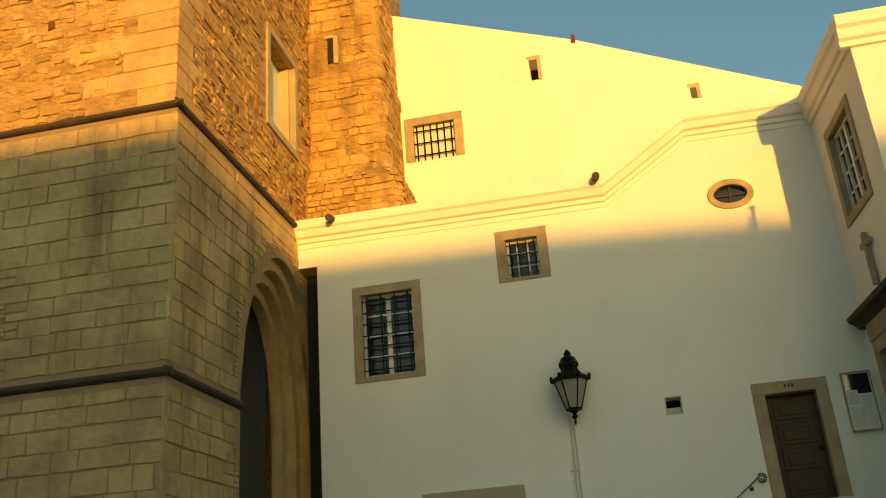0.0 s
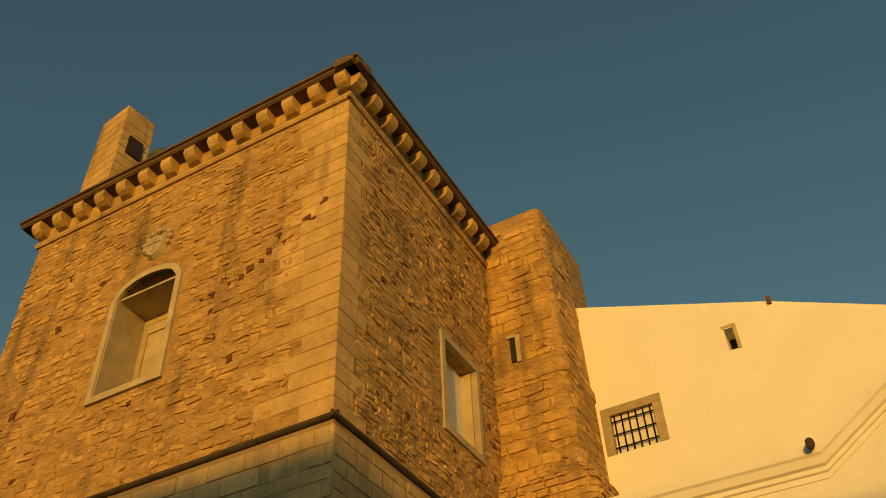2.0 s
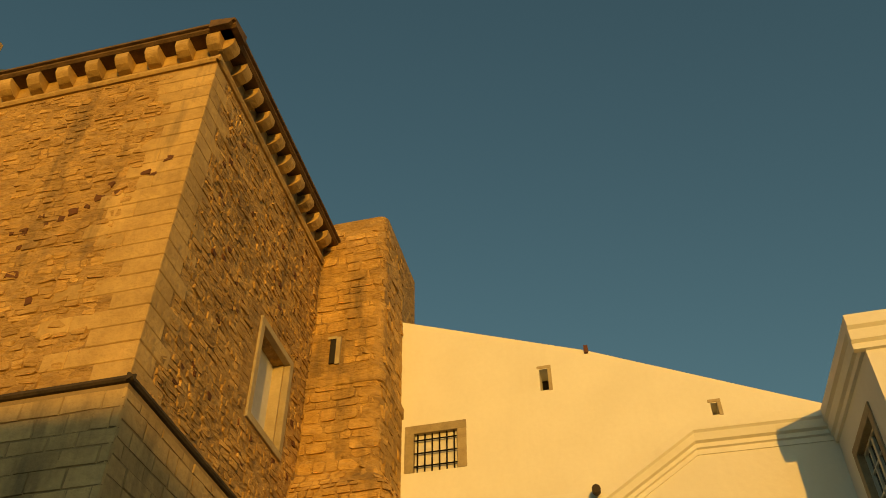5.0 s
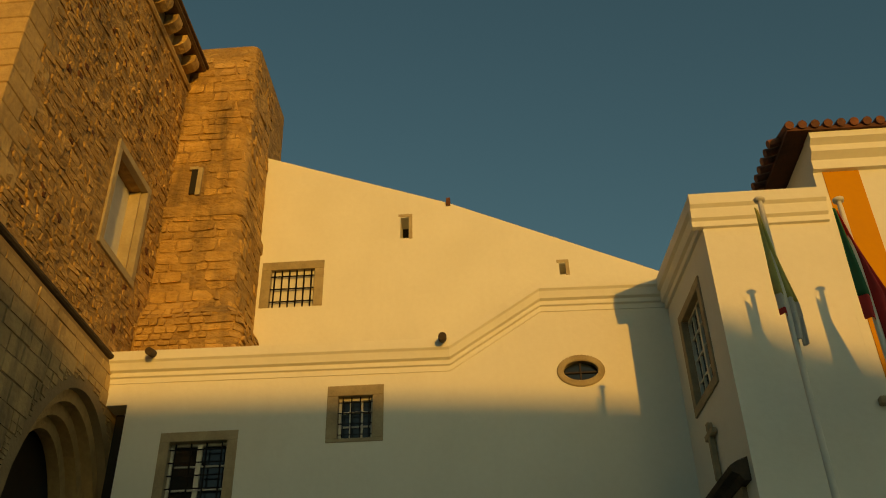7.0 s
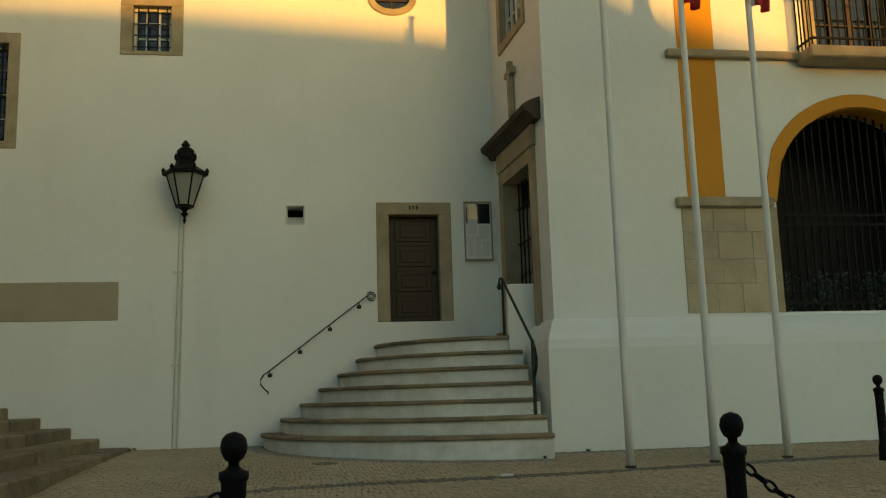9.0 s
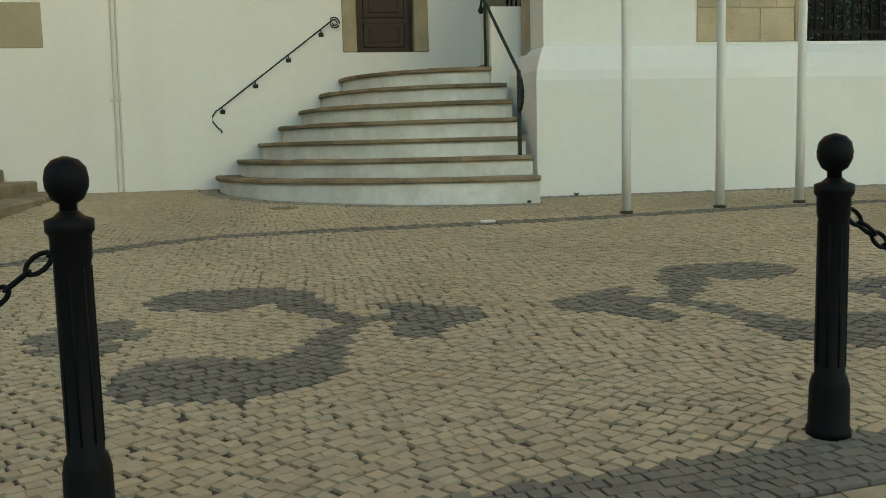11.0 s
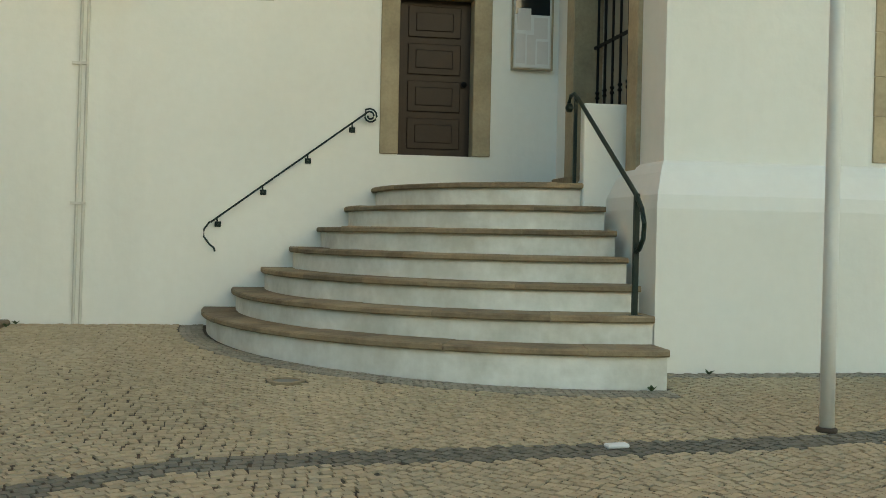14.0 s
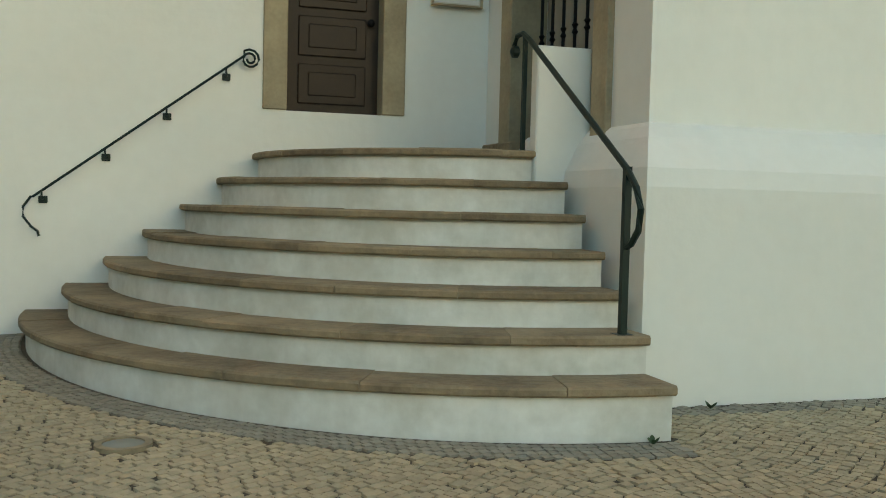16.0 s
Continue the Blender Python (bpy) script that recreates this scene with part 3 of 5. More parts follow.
tagged(part("plinth", bm, WHITE), "thick white plinth with sloped shoulder", "plinth", kind="structure")
# ochre pilaster and bands
facade = thing("facade_trim", "ochre pilaster and grey stone bands on white facade", "trim", kind="structure")
part("pilaster", boxm(2.1, 2.68, -0.012, 0.1, 3.06, 9.3, m=BM), OCHRE, facade, "ochre painted pilaster")
part("band", boxm(1.9, 14, -0.1, 0.1, 5.2, 5.32, bevel=0.015, m=BM), STONE, facade, "grey stone sill band")
part("band", boxm(1.9, 3.4, -0.1, 0.1, 2.92, 3.06, bevel=0.015, m=BM), STONE, facade, "grey stone impost band")
part("archivolt", wall_mesh(ACX - ARO, ACX + ARO, 3.0, lambda u: ASP + math.sqrt(max(0, ARO**2 - (u - ACX) ** 2)), [(ACX - ARI, ACX + ARI, lambda u: 2.9, lambda u: ASP + math.sqrt(max(0, ARI**2 - (u - ACX) ** 2)), 24)], -0.035, 0.1, BM), OCHRE, facade, "ochre painted arch surround")
part("arch_soffit", wall_mesh(ACX - ARI - 0.02, ACX + ARI + 0.02, 1.37, lambda u: ASP + ARI + 0.02, [(ACX - ARI + 0.015, ACX + ARI - 0.015, lambda u: 1.37, lambda u: ASP + math.sqrt(max(0, (ARI - 0.015) ** 2 - (u - ACX) ** 2)), 24)], 0.02, 0.45, BM), OCHRE, facade, "ochre soffit")
facade_cornice = [(-0.02, 0.0), (0.3, 0.0), (0.3, -0.12), (0.2, -0.2), (0.2, -0.32), (0.08, -0.42), (0.08, -0.6), (-0.02, -0.62)]
part("cornice", sweep([(1.95, 9.92), (14, 9.92)], facade_cornice, BM), WHITE, facade, "white moulded eaves cornice")
part("upper_wall", boxm(1.95, 14, 0.02, 7.0, 9.5, 9.9, m=BM), WHITE, facade)
part("flank_wall", boxm(1.95, 2.3, 0.5, 7.0, 7.0, 9.5, m=BM), WHITE, facade)
# back and ceiling painted near-black in place of the hall's shade
tagged(part("room_arcade", boxm(2.4, 10, 1.6, 1.7, -1, 5.1, m=BM), INSIDE_SHADE), "near-black sheet painted as shade behind the barred arch", "wall", kind="structure")
tagged(part("ceiling_arcade", boxm(2.4, 10, 0.5, 1.6, 5.0, 5.1, m=BM), INSIDE_SHADE), "near-black slab painted as ceiling shade behind the arch", "ceiling", kind="structure")

# ---- buildings across the street, behind the walk ----
row = thing("house_row", "plain rendered houses across the street", "houses", kind="structure")
row_top = along(ROW_TOP)
row_kinks = [p[0] for p in ROW_TOP]
part("wall", wall_mesh(-70, 70, -1, row_top, [], 0, 0.6, Matrix.Translation((0, ROW_Y - 0.6, 0)), kinks=row_kinks), PALE, row)
part("roof", wall_mesh(-70, 70, 3.0, lambda u: row_top(u) - 0.05, [], 0.6, 7, Matrix.Translation((0, ROW_Y - 8, 0)), kinks=row_kinks), TERRACOTTA, row)


# ---- curved steps ----
SCX, RISE, TREADW = 1.9, 0.2255, 0.304
stairs = thing("curved_steps", "seven curved white steps with brown stone treads", "steps", kind="structure")


def arc_pts(r, z, a0=0.0, a1=90.0, n=28):
    return [Vector((SCX - r * math.cos(radians(a0 + (a1 - a0) * i / n)), -r * math.sin(radians(a0 + (a1 - a0) * i / n)), z)) for i in range(n + 1)]


def arc_slab(r0, r1, z0, z1, a0, a1, n, bevel=0.012):
    """A piece of ring; its outer upper and lower edges are eased."""
    bm = bmesh.new()
    prof = [(r0, z0), (r1 - bevel, z0), (r1, z0 + bevel), (r1, z1 - bevel), (r1 - bevel, z1), (r0, z1)]
    rows = []
    for i in range(n + 1):
        a = radians(a0 + (a1 - a0) * i / n)
        rows.append([bm.verts.new((SCX - r * math.cos(a), -r * math.sin(a), z)) for r, z in prof])
    for a, b in zip(rows, rows[1:]):
        for i in range(6):
            j = (i + 1) % 6
            bm.faces.new((a[i], a[j], b[j], b[i]))
    bm.faces.new(rows[0])
    bm.faces.new(rows[-1][::-1])
    return bm


rnd = random.Random(4)
for k in range(7):
    top = -0.19 + RISE * k
    r = 3.8 - TREADW * k
    part("riser", arc_slab(0.2, r - 0.05, -1.0 if k == 0 else top - RISE - 0.02, top - 0.05, 0, 90, 30, 0.004), STAIR_WHITE, stairs, "white limewashed riser")
    cuts = [0.0]
    while cuts[-1] < 78:
        cuts.append(cuts[-1] + rnd.uniform(11, 22) * 3.0 / r)
    cuts = [c for c in cuts if c < 84] + [90.0]
    for a, b in zip(cuts, cuts[1:]):
        dz = rnd.uniform(-0.004, 0.004)
        part("tread", arc_slab(max(0.3, r - 0.45), r + rnd.uniform(-0.006, 0.006), top - 0.055, top + dz, a + 0.03, b - 0.03, max(2, int((b - a) / 3))), TREAD, stairs)
part("landing", arc_slab(0.03, 1.6, 0.9, 1.15, 0, 90, 20), TREAD, stairs, "worn stone landing")
# broad stone steps towards the tower
left_steps = thing("tower_steps", "broad worn brown stone steps rising to tower door", "steps", kind="structure")
for k in range(6):
    x1 = -3.88 if k == 0 else -4.34 - 0.45 * (k - 1)
    for i in range(6):
        y1 = -0.02 - 1.5 * i - (0.4 * (k % 3) if i else 0.0)
        y0 = -0.02 - 1.5 * (i + 1) - 0.4 * (k % 3) if i < 5 else -9.02
        e_ = rnd.uniform(-0.025, 0.025)
        part("step_stone", boxm(-9.0 if k == 5 else x1 - 0.65, x1 + e_, y0 + 0.006, y1, -0.95, -0.345 + 0.165 * k + rnd.uniform(-0.008, 0.008), bevel=0.022), TREAD, left_steps)

# ---- openings of the main wall ----


def sash_window(name, label, x0, x1, z0, z1, cols, rws, y=0.15, m=None, w=0.05, material=None):
    t = thing(name, label, "window")
    mt = material or SASH
    part("pane", boxm(x0, x1, y + 0.02, y + 0.03, z0, z1, m=m), PANE, t)
    for a, b, c, d in ((x0, x0 + w, z0, z1), (x1 - w, x1, z0, z1), (x0 + w, x1 - w, z0, z0 + w), (x0 + w, x1 - w, z1 - w, z1)):
        part("frame", boxm(a, b, y - 0.03, y + 0.03, c, d, m=m), mt, t)
    for i in range(1, cols):
        x = x0 + (x1 - x0) * i / cols
        ww = 0.045 if (cols % 2 == 0 and i == cols // 2) else 0.016
        part("mullion", boxm(x - ww, x + ww, y - 0.025, y + 0.025, z0 + w, z1 - w, m=m), mt, t)
    for j in range(1, rws):
        z = z0 + (z1 - z0) * j / rws
        part("glazing_bar", boxm(x0 + w, x1 - w, y - 0.015, y + 0.017, z - 0.014, z + 0.014, m=m), mt, t)
    return t


def grille(parent, x0, x1, z0, z1, nv, nh, y, r=0.012, m=None):
    for i in range(nv):
        x = x0 + (x1 - x0) * (i + 0.5) / nv
        part("bar", boxm(x - r, x + r, y - r, y + r, z0, z1, m=m), IRON, parent)
    for j in range(nh):
        z = z0 + (z1 - z0) * (j + 0.5) / nh
        part("bar", boxm(x0, x1, y - 1.6 * r, y - 0.6 * r, z - r, z + r, m=m), IRON, parent)


w1 = sash_window("window_1", "white casement window with iron bars and stone surround", -7.02, -5.97, 4.56, 6.24, 2, 4)
surround(w1, "frame_stone", -7.02, -5.97, 4.56, 6.24, 0.18, 0.02, depth=0.2, wb=0.11)
grille(w1, -7.05, -5.94, 4.58, 6.22, 4, 7, 0.06)
w2 = sash_window("window_2", "small white window with iron bars and stone surround", -4.03, -3.4, 6.16, 6.97, 3, 3)
surround(w2, "frame_stone", -4.03, -3.4, 6.16, 6.97, 0.2, 0.02, depth=0.2, wb=0.07)
grille(w2, -4.03, -3.4, 6.16, 6.97, 4, 4, 0.08, 0.009)
w3 = sash_window("window_3", "curtained window with iron grille in gable wall", -6.35, -5.3, 10.6, 11.62, 2, 2, m=GM)
part("curtain", boxm(-6.34, -5.31, 0.1, 0.115, 10.61, 11.61, m=GM), SASH, w3, "pale drawn curtain")
surround(w3, "frame_stone", -6.35, -5.3, 10.6, 11.62, 0.22, 0.02, m=GM, depth=0.2, wb=0.0)
grille(w3, -6.35, -5.3, 10.6, 11.62, 6, 3, 0.05, 0.016, m=GM)
for x0, x1, z0, z1 in ((-3.28, -3.08, 12.33, 12.93), (0.42, 0.56, 11.08, 11.38)):
    sl = thing("slit_window", "narrow slit opening with pale stone edge", "window", group="slits of the gable")
    part("jamb", boxm(x1, x1 + 0.09, -0.015, 0.1, z0 - 0.02, z1 + 0.02, bevel=0.008, m=GM), PALE, sl)
    part("lintel", boxm(x0 - 0.05, x1 + 0.09, -0.015, 0.1, z1 + 0.02, z1 + 0.1, bevel=0.008, m=GM), PALE, sl)
ov = thing("oval_window", "oval window with stone ring and wooden cross bars", "window")
bm = bmesh.new()
N = 32
prof = [(0.0, 0.2), (0.0, -0.025), (0.02, -0.035), (0.1, -0.035), (0.12, -0.02), (0.12, 0.1)]
rows = []
for i in range(N):
    a = 2 * math.pi * i / N
    rows.append([bm.verts.new((OVX + (OVA - 0.02 + o) * math.cos(a), y, OVZ + (OVB - 0.02 + o) * math.sin(a))) for o, y in prof])
for i in range(N):
    a, b = rows[i], rows[(i + 1) % N]
    for j in range(len(prof) - 1):
        bm.faces.new((a[j], a[j + 1], b[j + 1], b[j]))
part("stone_ring", bm, STONE, ov)
part("pane", boxm(OVX - 0.34, OVX + 0.34, 0.09, 0.1, OVZ - 0.22, OVZ + 0.22), PANE, ov)
part("bar", boxm(OVX - 0.34, OVX + 0.34, 0.06, 0.085, OVZ - 0.015, OVZ + 0.015), WOOD, ov)
part("bar", boxm(OVX - 0.015, OVX + 0.015, 0.058, 0.087, OVZ - 0.22, OVZ + 0.22), WOOD, ov)
vent = thing("vent_opening", "small square opening with dark metal lining", "vent")
surround(vent, "lining", -1.48, -1.21, 3.22, 3.51, 0.025, 0.006, depth=0.3, material=LEAD)
part("slab", boxm(-1.48, -1.21, 0.2, 0.22, 3.22, 3.36), LEAD, vent)
tagged(part("grey_panel", boxm(-6.02, -4.14, -0.012, 0.02, 1.65, 2.27, bevel=0.008), GRAYPANEL), "blank grey rendered panel on white wall", "panel")
# door
door = thing("door_1", "dark brown panelled wooden door with stone surround", "door", kind="structure")
surround(door, "frame_stone", 0.21, 1.07, 1.55, 3.37, 0.21, 0.025, depth=0.3, wb=0.0)
leaf = part("leaf", boxm(0.21, 1.07, 0.2, 0.25, 1.55, 3.37), WOOD, door)
for j in range(4):
    z = 1.64 + 0.43 * j
    for o, dp in ((0.0, 0.02), (0.05, 0.012), (0.09, 0.03)):
        part("panel", boxm(0.33 + o, 0.95 - o, 0.2 - dp, 0.21, z + o * 0.8, z + 0.36 - o * 0.8, bevel=0.01), WOOD, leaf)
part("knob", lathe([(0.01, 0), (0.03, 0.01), (0.035, 0.04), (0.01, 0.055)], 10, Matrix.Translation((0.99, 0.2, 2.4)) @ Matrix.Rotation(radians(90), 4, "X")), IRON, leaf, "dark iron knob")
for k in range(3):
    part("number_bar", boxm(0.56 + 0.06 * k, 0.59 + 0.06 * k, -0.03, -0.024, 3.45, 3.52), DARKTRIM, door, "worn carved mark")
# notice board
board = thing("notice_board", "glazed metal notice case with pinned papers", "notice board")
case = part("case", boxm(1.5, 1.98, -0.05, 0.0, 2.57, 3.58, bevel=0.008), LEAD, board)
part("backing", boxm(1.53, 1.95, -0.056, -0.049, 2.6, 3.55), PAPER, case)
part("sheet", boxm(1.535, 1.945, -0.06, -0.055, 3.2, 3.545), PANE, case, "dark glossy poster")
part("sheet", boxm(1.56, 1.72, -0.064, -0.059, 3.02, 3.27), FLAG_WHITE, case, "white printed sheet")
for a, b, c, d in ((1.55, 1.66, 2.64, 2.98), (1.68, 1.78, 2.63, 2.97), (1.8, 1.93, 2.64, 2.9), (1.76, 1.92, 2.93, 3.17)):
    part("sheet", boxm(a, b, -0.06, -0.055, c, d), FLAG_WHITE, case, "pale printed sheet")
for a, b, c, d in ((1.495, 1.515, 2.565, 3.585), (1.965, 1.985, 2.565, 3.585), (1.515, 1.965, 2.565, 2.585), (1.515, 1.965, 3.565, 3.585)):
    part("frame", boxm(a, b, -0.075, -0.049, c, d, bevel=0.004), STONE, case, "thin tarnished metal frame")
# spouts
for x in (-7.52, -2.12):
    sp = thing("water_spout", "dark pipe spout jutting from the cornice", "spout", group="spouts of the cornice", at=Matrix.Translation((x, -0.2, 7.88)))
    part("pipe", tube([(0, 0.1, 0.06), (0.02, -0.25, -0.03)], 0.075, 12), DARKTRIM, sp)
# wall conduit under the lantern
conduit = thing("cable_conduit", "two thin white conduits running up the wall", "conduit")
for x in (-3.26, -3.19):
    part("pipe", tube([(x, -0.02, -0.45), (x + 0.06, -0.02, 3.4)], 0.018, 6), LEAD, conduit)
for z in (0.9, 2.4):
    part("clip", boxm(-3.3, -3.14, -0.045, 0, z, z + 0.03), LEAD, conduit)

# lantern
lantern = thing("wall_lantern", "black iron wall lantern with six frosted glass sides", "lantern", at=Matrix.Translation((-3.08, -0.42, 3.13)))
part("finial", lathe([(0.005, 0), (0.03, 0.06), (0.015, 0.1), (0.06, 0.16), (0.03, 0.2), (0.1, 0.27), (0.1, 0.29)], 10), IRON, lantern)
body = part("glass_body", lathe([(0.13, 0.29), (0.29, 0.8)], 6), LAMPGLASS, lantern, "frosted glass panes")
for k in range(6):
    a = math.pi * k / 3
    part("rib", tube([(0.13 * math.cos(a), 0.13 * math.sin(a), 0.28), (0.295 * math.cos(a), 0.295 * math.sin(a), 0.81)], 0.014, 6), IRON, body)
part("rim", lathe([(0.14, 0.26), (0.15, 0.3), (0.12, 0.3)], 6), IRON, lantern)
hood = part("roof", lathe([(0.36, 0.79), (0.37, 0.83), (0.22, 0.92), (0.17, 0.95), (0.15, 1.02), (0.17, 1.06), (0.13, 1.1), (0.14, 1.2), (0.1, 1.24), (0.03, 1.28)], 6), IRON, lantern, "black hooded roof")
for k in range(6):
    a = math.pi * k / 3
    part("crest", lathe([(0.02, 0.82), (0.035, 0.87), (0.004, 0.92)], 6, Matrix.Translation((0.34 * math.cos(a), 0.34 * math.sin(a), 0))), IRON, hood)
    part("crest", lathe([(0.02, 1.05), (0.03, 1.1), (0.004, 1.17)], 6, Matrix.Translation((0.15 * math.cos(a), 0.15 * math.sin(a), 0))), IRON, hood)
part("eagle_top", lathe([(0.05, 1.24), (0.07, 1.3), (0.02, 1.37)], 8), IRON, lantern)
part("arm", tube([(0, 0.42, 0.42), (0, 0.3, 0.36), (0, 0.12, 0.2), (0, 0.05, 0.12)], 0.02, 8), IRON, lantern)
part("arm", tube([(0, 0.42, 1.25), (0, 0.3, 1.32), (0, 0.1, 1.3), (0, 0.0, 1.26)], 0.022, 8), IRON, lantern)

# wall hand rail
rail = thing("wall_handrail", "thin wrought iron handrail with scrolled ends on wall", "handrail")
ax, az, bx, bz = -1.83, 0.74, -0.16, 1.99
curve = [(-1.78, -0.07, 0.42), (-1.79, -0.07, 0.46), (-1.84, -0.07, 0.5), (-1.9, -0.07, 0.58), (-1.9, -0.07, 0.66), (-1.84, -0.07, 0.745)]
curve += [(ax + (bx - ax) * i / 6, -0.07, az + (bz - az) * i / 6) for i in range(7)]
for i in range(22):
    a = radians(126 - 32 * i)
    r = 0.085 * (1 - i / 30)
    curve.append((-0.11 + r * math.cos(a), -0.07, 1.965 + r * math.sin(a)))
part("bar", tube(curve, 0.0105, 8), GREENIRON, rail)
for i in range(4):
    f = 0.04 + 0.29 * i
    x, z = ax + (bx - ax) * f, az + (bz - az) * f
    part("bracket", tube([(x, -0.07, z), (x + 0.005, -0.06, z - 0.06), (x + 0.005, 0.0, z - 0.07)], 0.01, 6), GREENIRON, rail)
    part("rosette", boxm(x - 0.03, x + 0.04, -0.02, 0, z - 0.1, z - 0.04, bevel=0.006), GREENIRON, rail)

# free hand rail of the steps
hr = thing("step_handrail", "dark green iron handrail with two square posts", "handrail")
part("post", boxm(1.74, 1.78, -3.43, -3.39, 0.02, 1.0), GREENIRON, hr)
part("post", boxm(1.72, 1.75, -1.83, -1.8, 0.93, 2.0), GREENIRON, hr)
part("foot", boxm(1.71, 1.81, -3.46, -3.36, 0.02, 0.04), GREENIRON, hr)
bar = [(1.73, -1.62, 1.9), (1.73, -1.6, 1.97), (1.73, -1.66, 2.03), (1.73, -1.78, 2.03), (1.73, -1.9, 1.97)]
bar += [(1.73 + 0.03 * i / 6, -1.9 - 1.5 * i / 6, 1.97 - 0.98 * i / 6) for i in range(1, 7)]
bar += [(1.76, -3.52, 0.88), (1.76, -3.58, 0.76), (1.76, -3.56, 0.64), (1.76, -3.48, 0.56), (1.76, -3.42, 0.54)]
part("rail", tube(bar, 0.02, 8), GREENIRON, hr)
part("knob", lathe([(0.01, 0), (0.045, 0.02), (0.045, 0.06), (0.01, 0.08)], 10, Matrix.Translation((1.69, -1.62, 1.92)) @ Matrix.Rotation(radians(90), 4, "Y")), GREENIRON, hr)

# portal of the side wall
portal = thing("side_portal", "stone portal with weathered pediment and iron gate", "portal")
surround(portal, "jamb", 0.62, 2.06, 1.16, 3.75, 0.22, 0.05, SM, wb=0.0, depth=0.3)
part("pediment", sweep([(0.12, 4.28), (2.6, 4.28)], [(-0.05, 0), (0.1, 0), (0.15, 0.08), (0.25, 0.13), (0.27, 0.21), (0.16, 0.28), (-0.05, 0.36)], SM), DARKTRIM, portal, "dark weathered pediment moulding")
part("frieze", boxm(0.38, 2.32, -0.07, 0.1, 3.97, 4.3, m=SM), STONE, portal)
part("threshold", boxm(0.3, 0.92, -0.16, 0.3, 1.1, 1.3, bevel=0.01, m=SM), TREAD, portal)
part("parapet", boxm(1.77, 2.2, -1.98, -1.86, 0.7, 1.92, bevel=0.012), WHITE, portal, "low white wall")
part("pane", boxm(0.62, 2.06, 0.3, 0.33, 1.16, 3.3, m=SM), LAMPGLASS, portal, "pale frosted glass")
part("pane", boxm(0.62, 2.06, 0.3, 0.33, 3.32, 3.75, m=SM), PANE, portal)
for i in range(7):
    u = 0.72 + 0.2 * i
    part("gate_bar", tube([SM @ Vector((u, 0.2, 1.25)), SM @ Vector((u, 0.2, 3.74))], 0.014, 6), IRON, portal)
for i in range(7):
    part("knot", lathe([(0.012, 0), (0.028, 0.02), (0.012, 0.05), (0.028, 0.08), (0.012, 0.1)], 8, SM @ Matrix.Translation((0.72 + 0.2 * i, 0.2, 2.15))), IRON, portal)
for z in (1.4, 2.72, 3.3):
    part("gate_rail", boxm(0.62, 2.05, 0.19, 0.22, z, z + 0.03, m=SM), IRON, portal)
cross = thing("stone_cross", "small weathered stone cross over the portal", "cross")
part("shaft", boxm(1.28, 1.38, -0.1, -0.01, 4.7, 5.62, bevel=0.012, m=SM), STONE, cross)
part("arm", boxm(1.12, 1.54, -0.1, -0.01, 5.38, 5.48, bevel=0.012, m=SM), STONE, cross)
w4 = sash_window("window_4", "tall white sash window with stone surround", 0.75, 1.92, 6.15, 7.72, 4, 4, y=0.12, m=SM)
surround(w4, "frame_stone", 0.75, 1.92, 6.15, 7.72, 0.16, 0.03, SM, depth=0.1)

# barred arch and stone panel
gate = thing("arch_grille", "tall black iron bars filling the ochre arch", "grille")
for i in range(22):
    u = ACX - ARI + 0.06 + (2 * ARI - 0.12) * i / 21
    part("bar", boxm(u - 0.012, u + 0.012, 0.3, 0.325, 1.37, ASP + math.sqrt(max(0.0, ARI**2 - (u - ACX) ** 2)), m=BM), IRON, gate)
for z in (1.5, 2.7, 2.85):
    part("rail", boxm(ACX - ARI, ACX + ARI, 0.295, 0.33, z, z + 0.04, m=BM), IRON, gate)
rnd = random.Random(31)
for cx in (3.95, 4.75, 5.6):
    shrub = thing("potted_shrub", "leafy green shrub in a trough behind the bars", "plant", group="shrubs behind the bars", at=BM @ Matrix.Translation((cx, 0.95, 1.2)))
    part("trough", boxm(-0.36, 0.36, -0.16, 0.16, -0.3, 0.22, bevel=0.02), STONE, shrub, "grey stone trough")
    bm = bmesh.new()
    for k in range(220):
        q, h_, r_ = rnd.uniform(0, 6.28), rnd.uniform(0.2, 0.85), rnd.uniform(0.05, 0.42)
        p = Vector((r_ * math.cos(q), 0.5 * r_ * math.sin(q), h_))
        d1 = Vector((rnd.uniform(-1, 1), rnd.uniform(-1, 1), rnd.uniform(-0.4, 1))).normalized() * 0.08
        d2 = d1.cross(Vector((rnd.uniform(-1, 1), rnd.uniform(-1, 1), 1))).normalized() * 0.022
        bm.faces.new([bm.verts.new(v_) for v_ in (p, p + d1 * 0.5 + d2, p + d1, p + d1 * 0.5 - d2)])
    part("foliage", bm, SHRUB, shrub, "small bluish green leaves")
rnd = random.Random(9)
panel = thing("stone_panel", "exposed pale stone blocks below the pilaster", "masonry", kind="structure")
z = 1.37
for h in (0.42, 0.36, 0.4, 0.36):
    x = 1.98
    while x < 3.24:
        w = min(rnd.uniform(0.35, 0.6), 3.3 - x)
        if 3.3 - x - w < 0.2:
            w = 3.3 - x
        part("stone", boxm(x, x + w - 0.003, -0.016 + rnd.uniform(-0.005, 0.005), 0.05, z, z + h - 0.003, bevel=0.005, m=BM), PALE, panel)
        x += w
    z += h
part("quoin", boxm(3.3, 3.46, -0.03, 0.3, 1.37, 2.92, bevel=0.01, m=BM), STONE, panel)

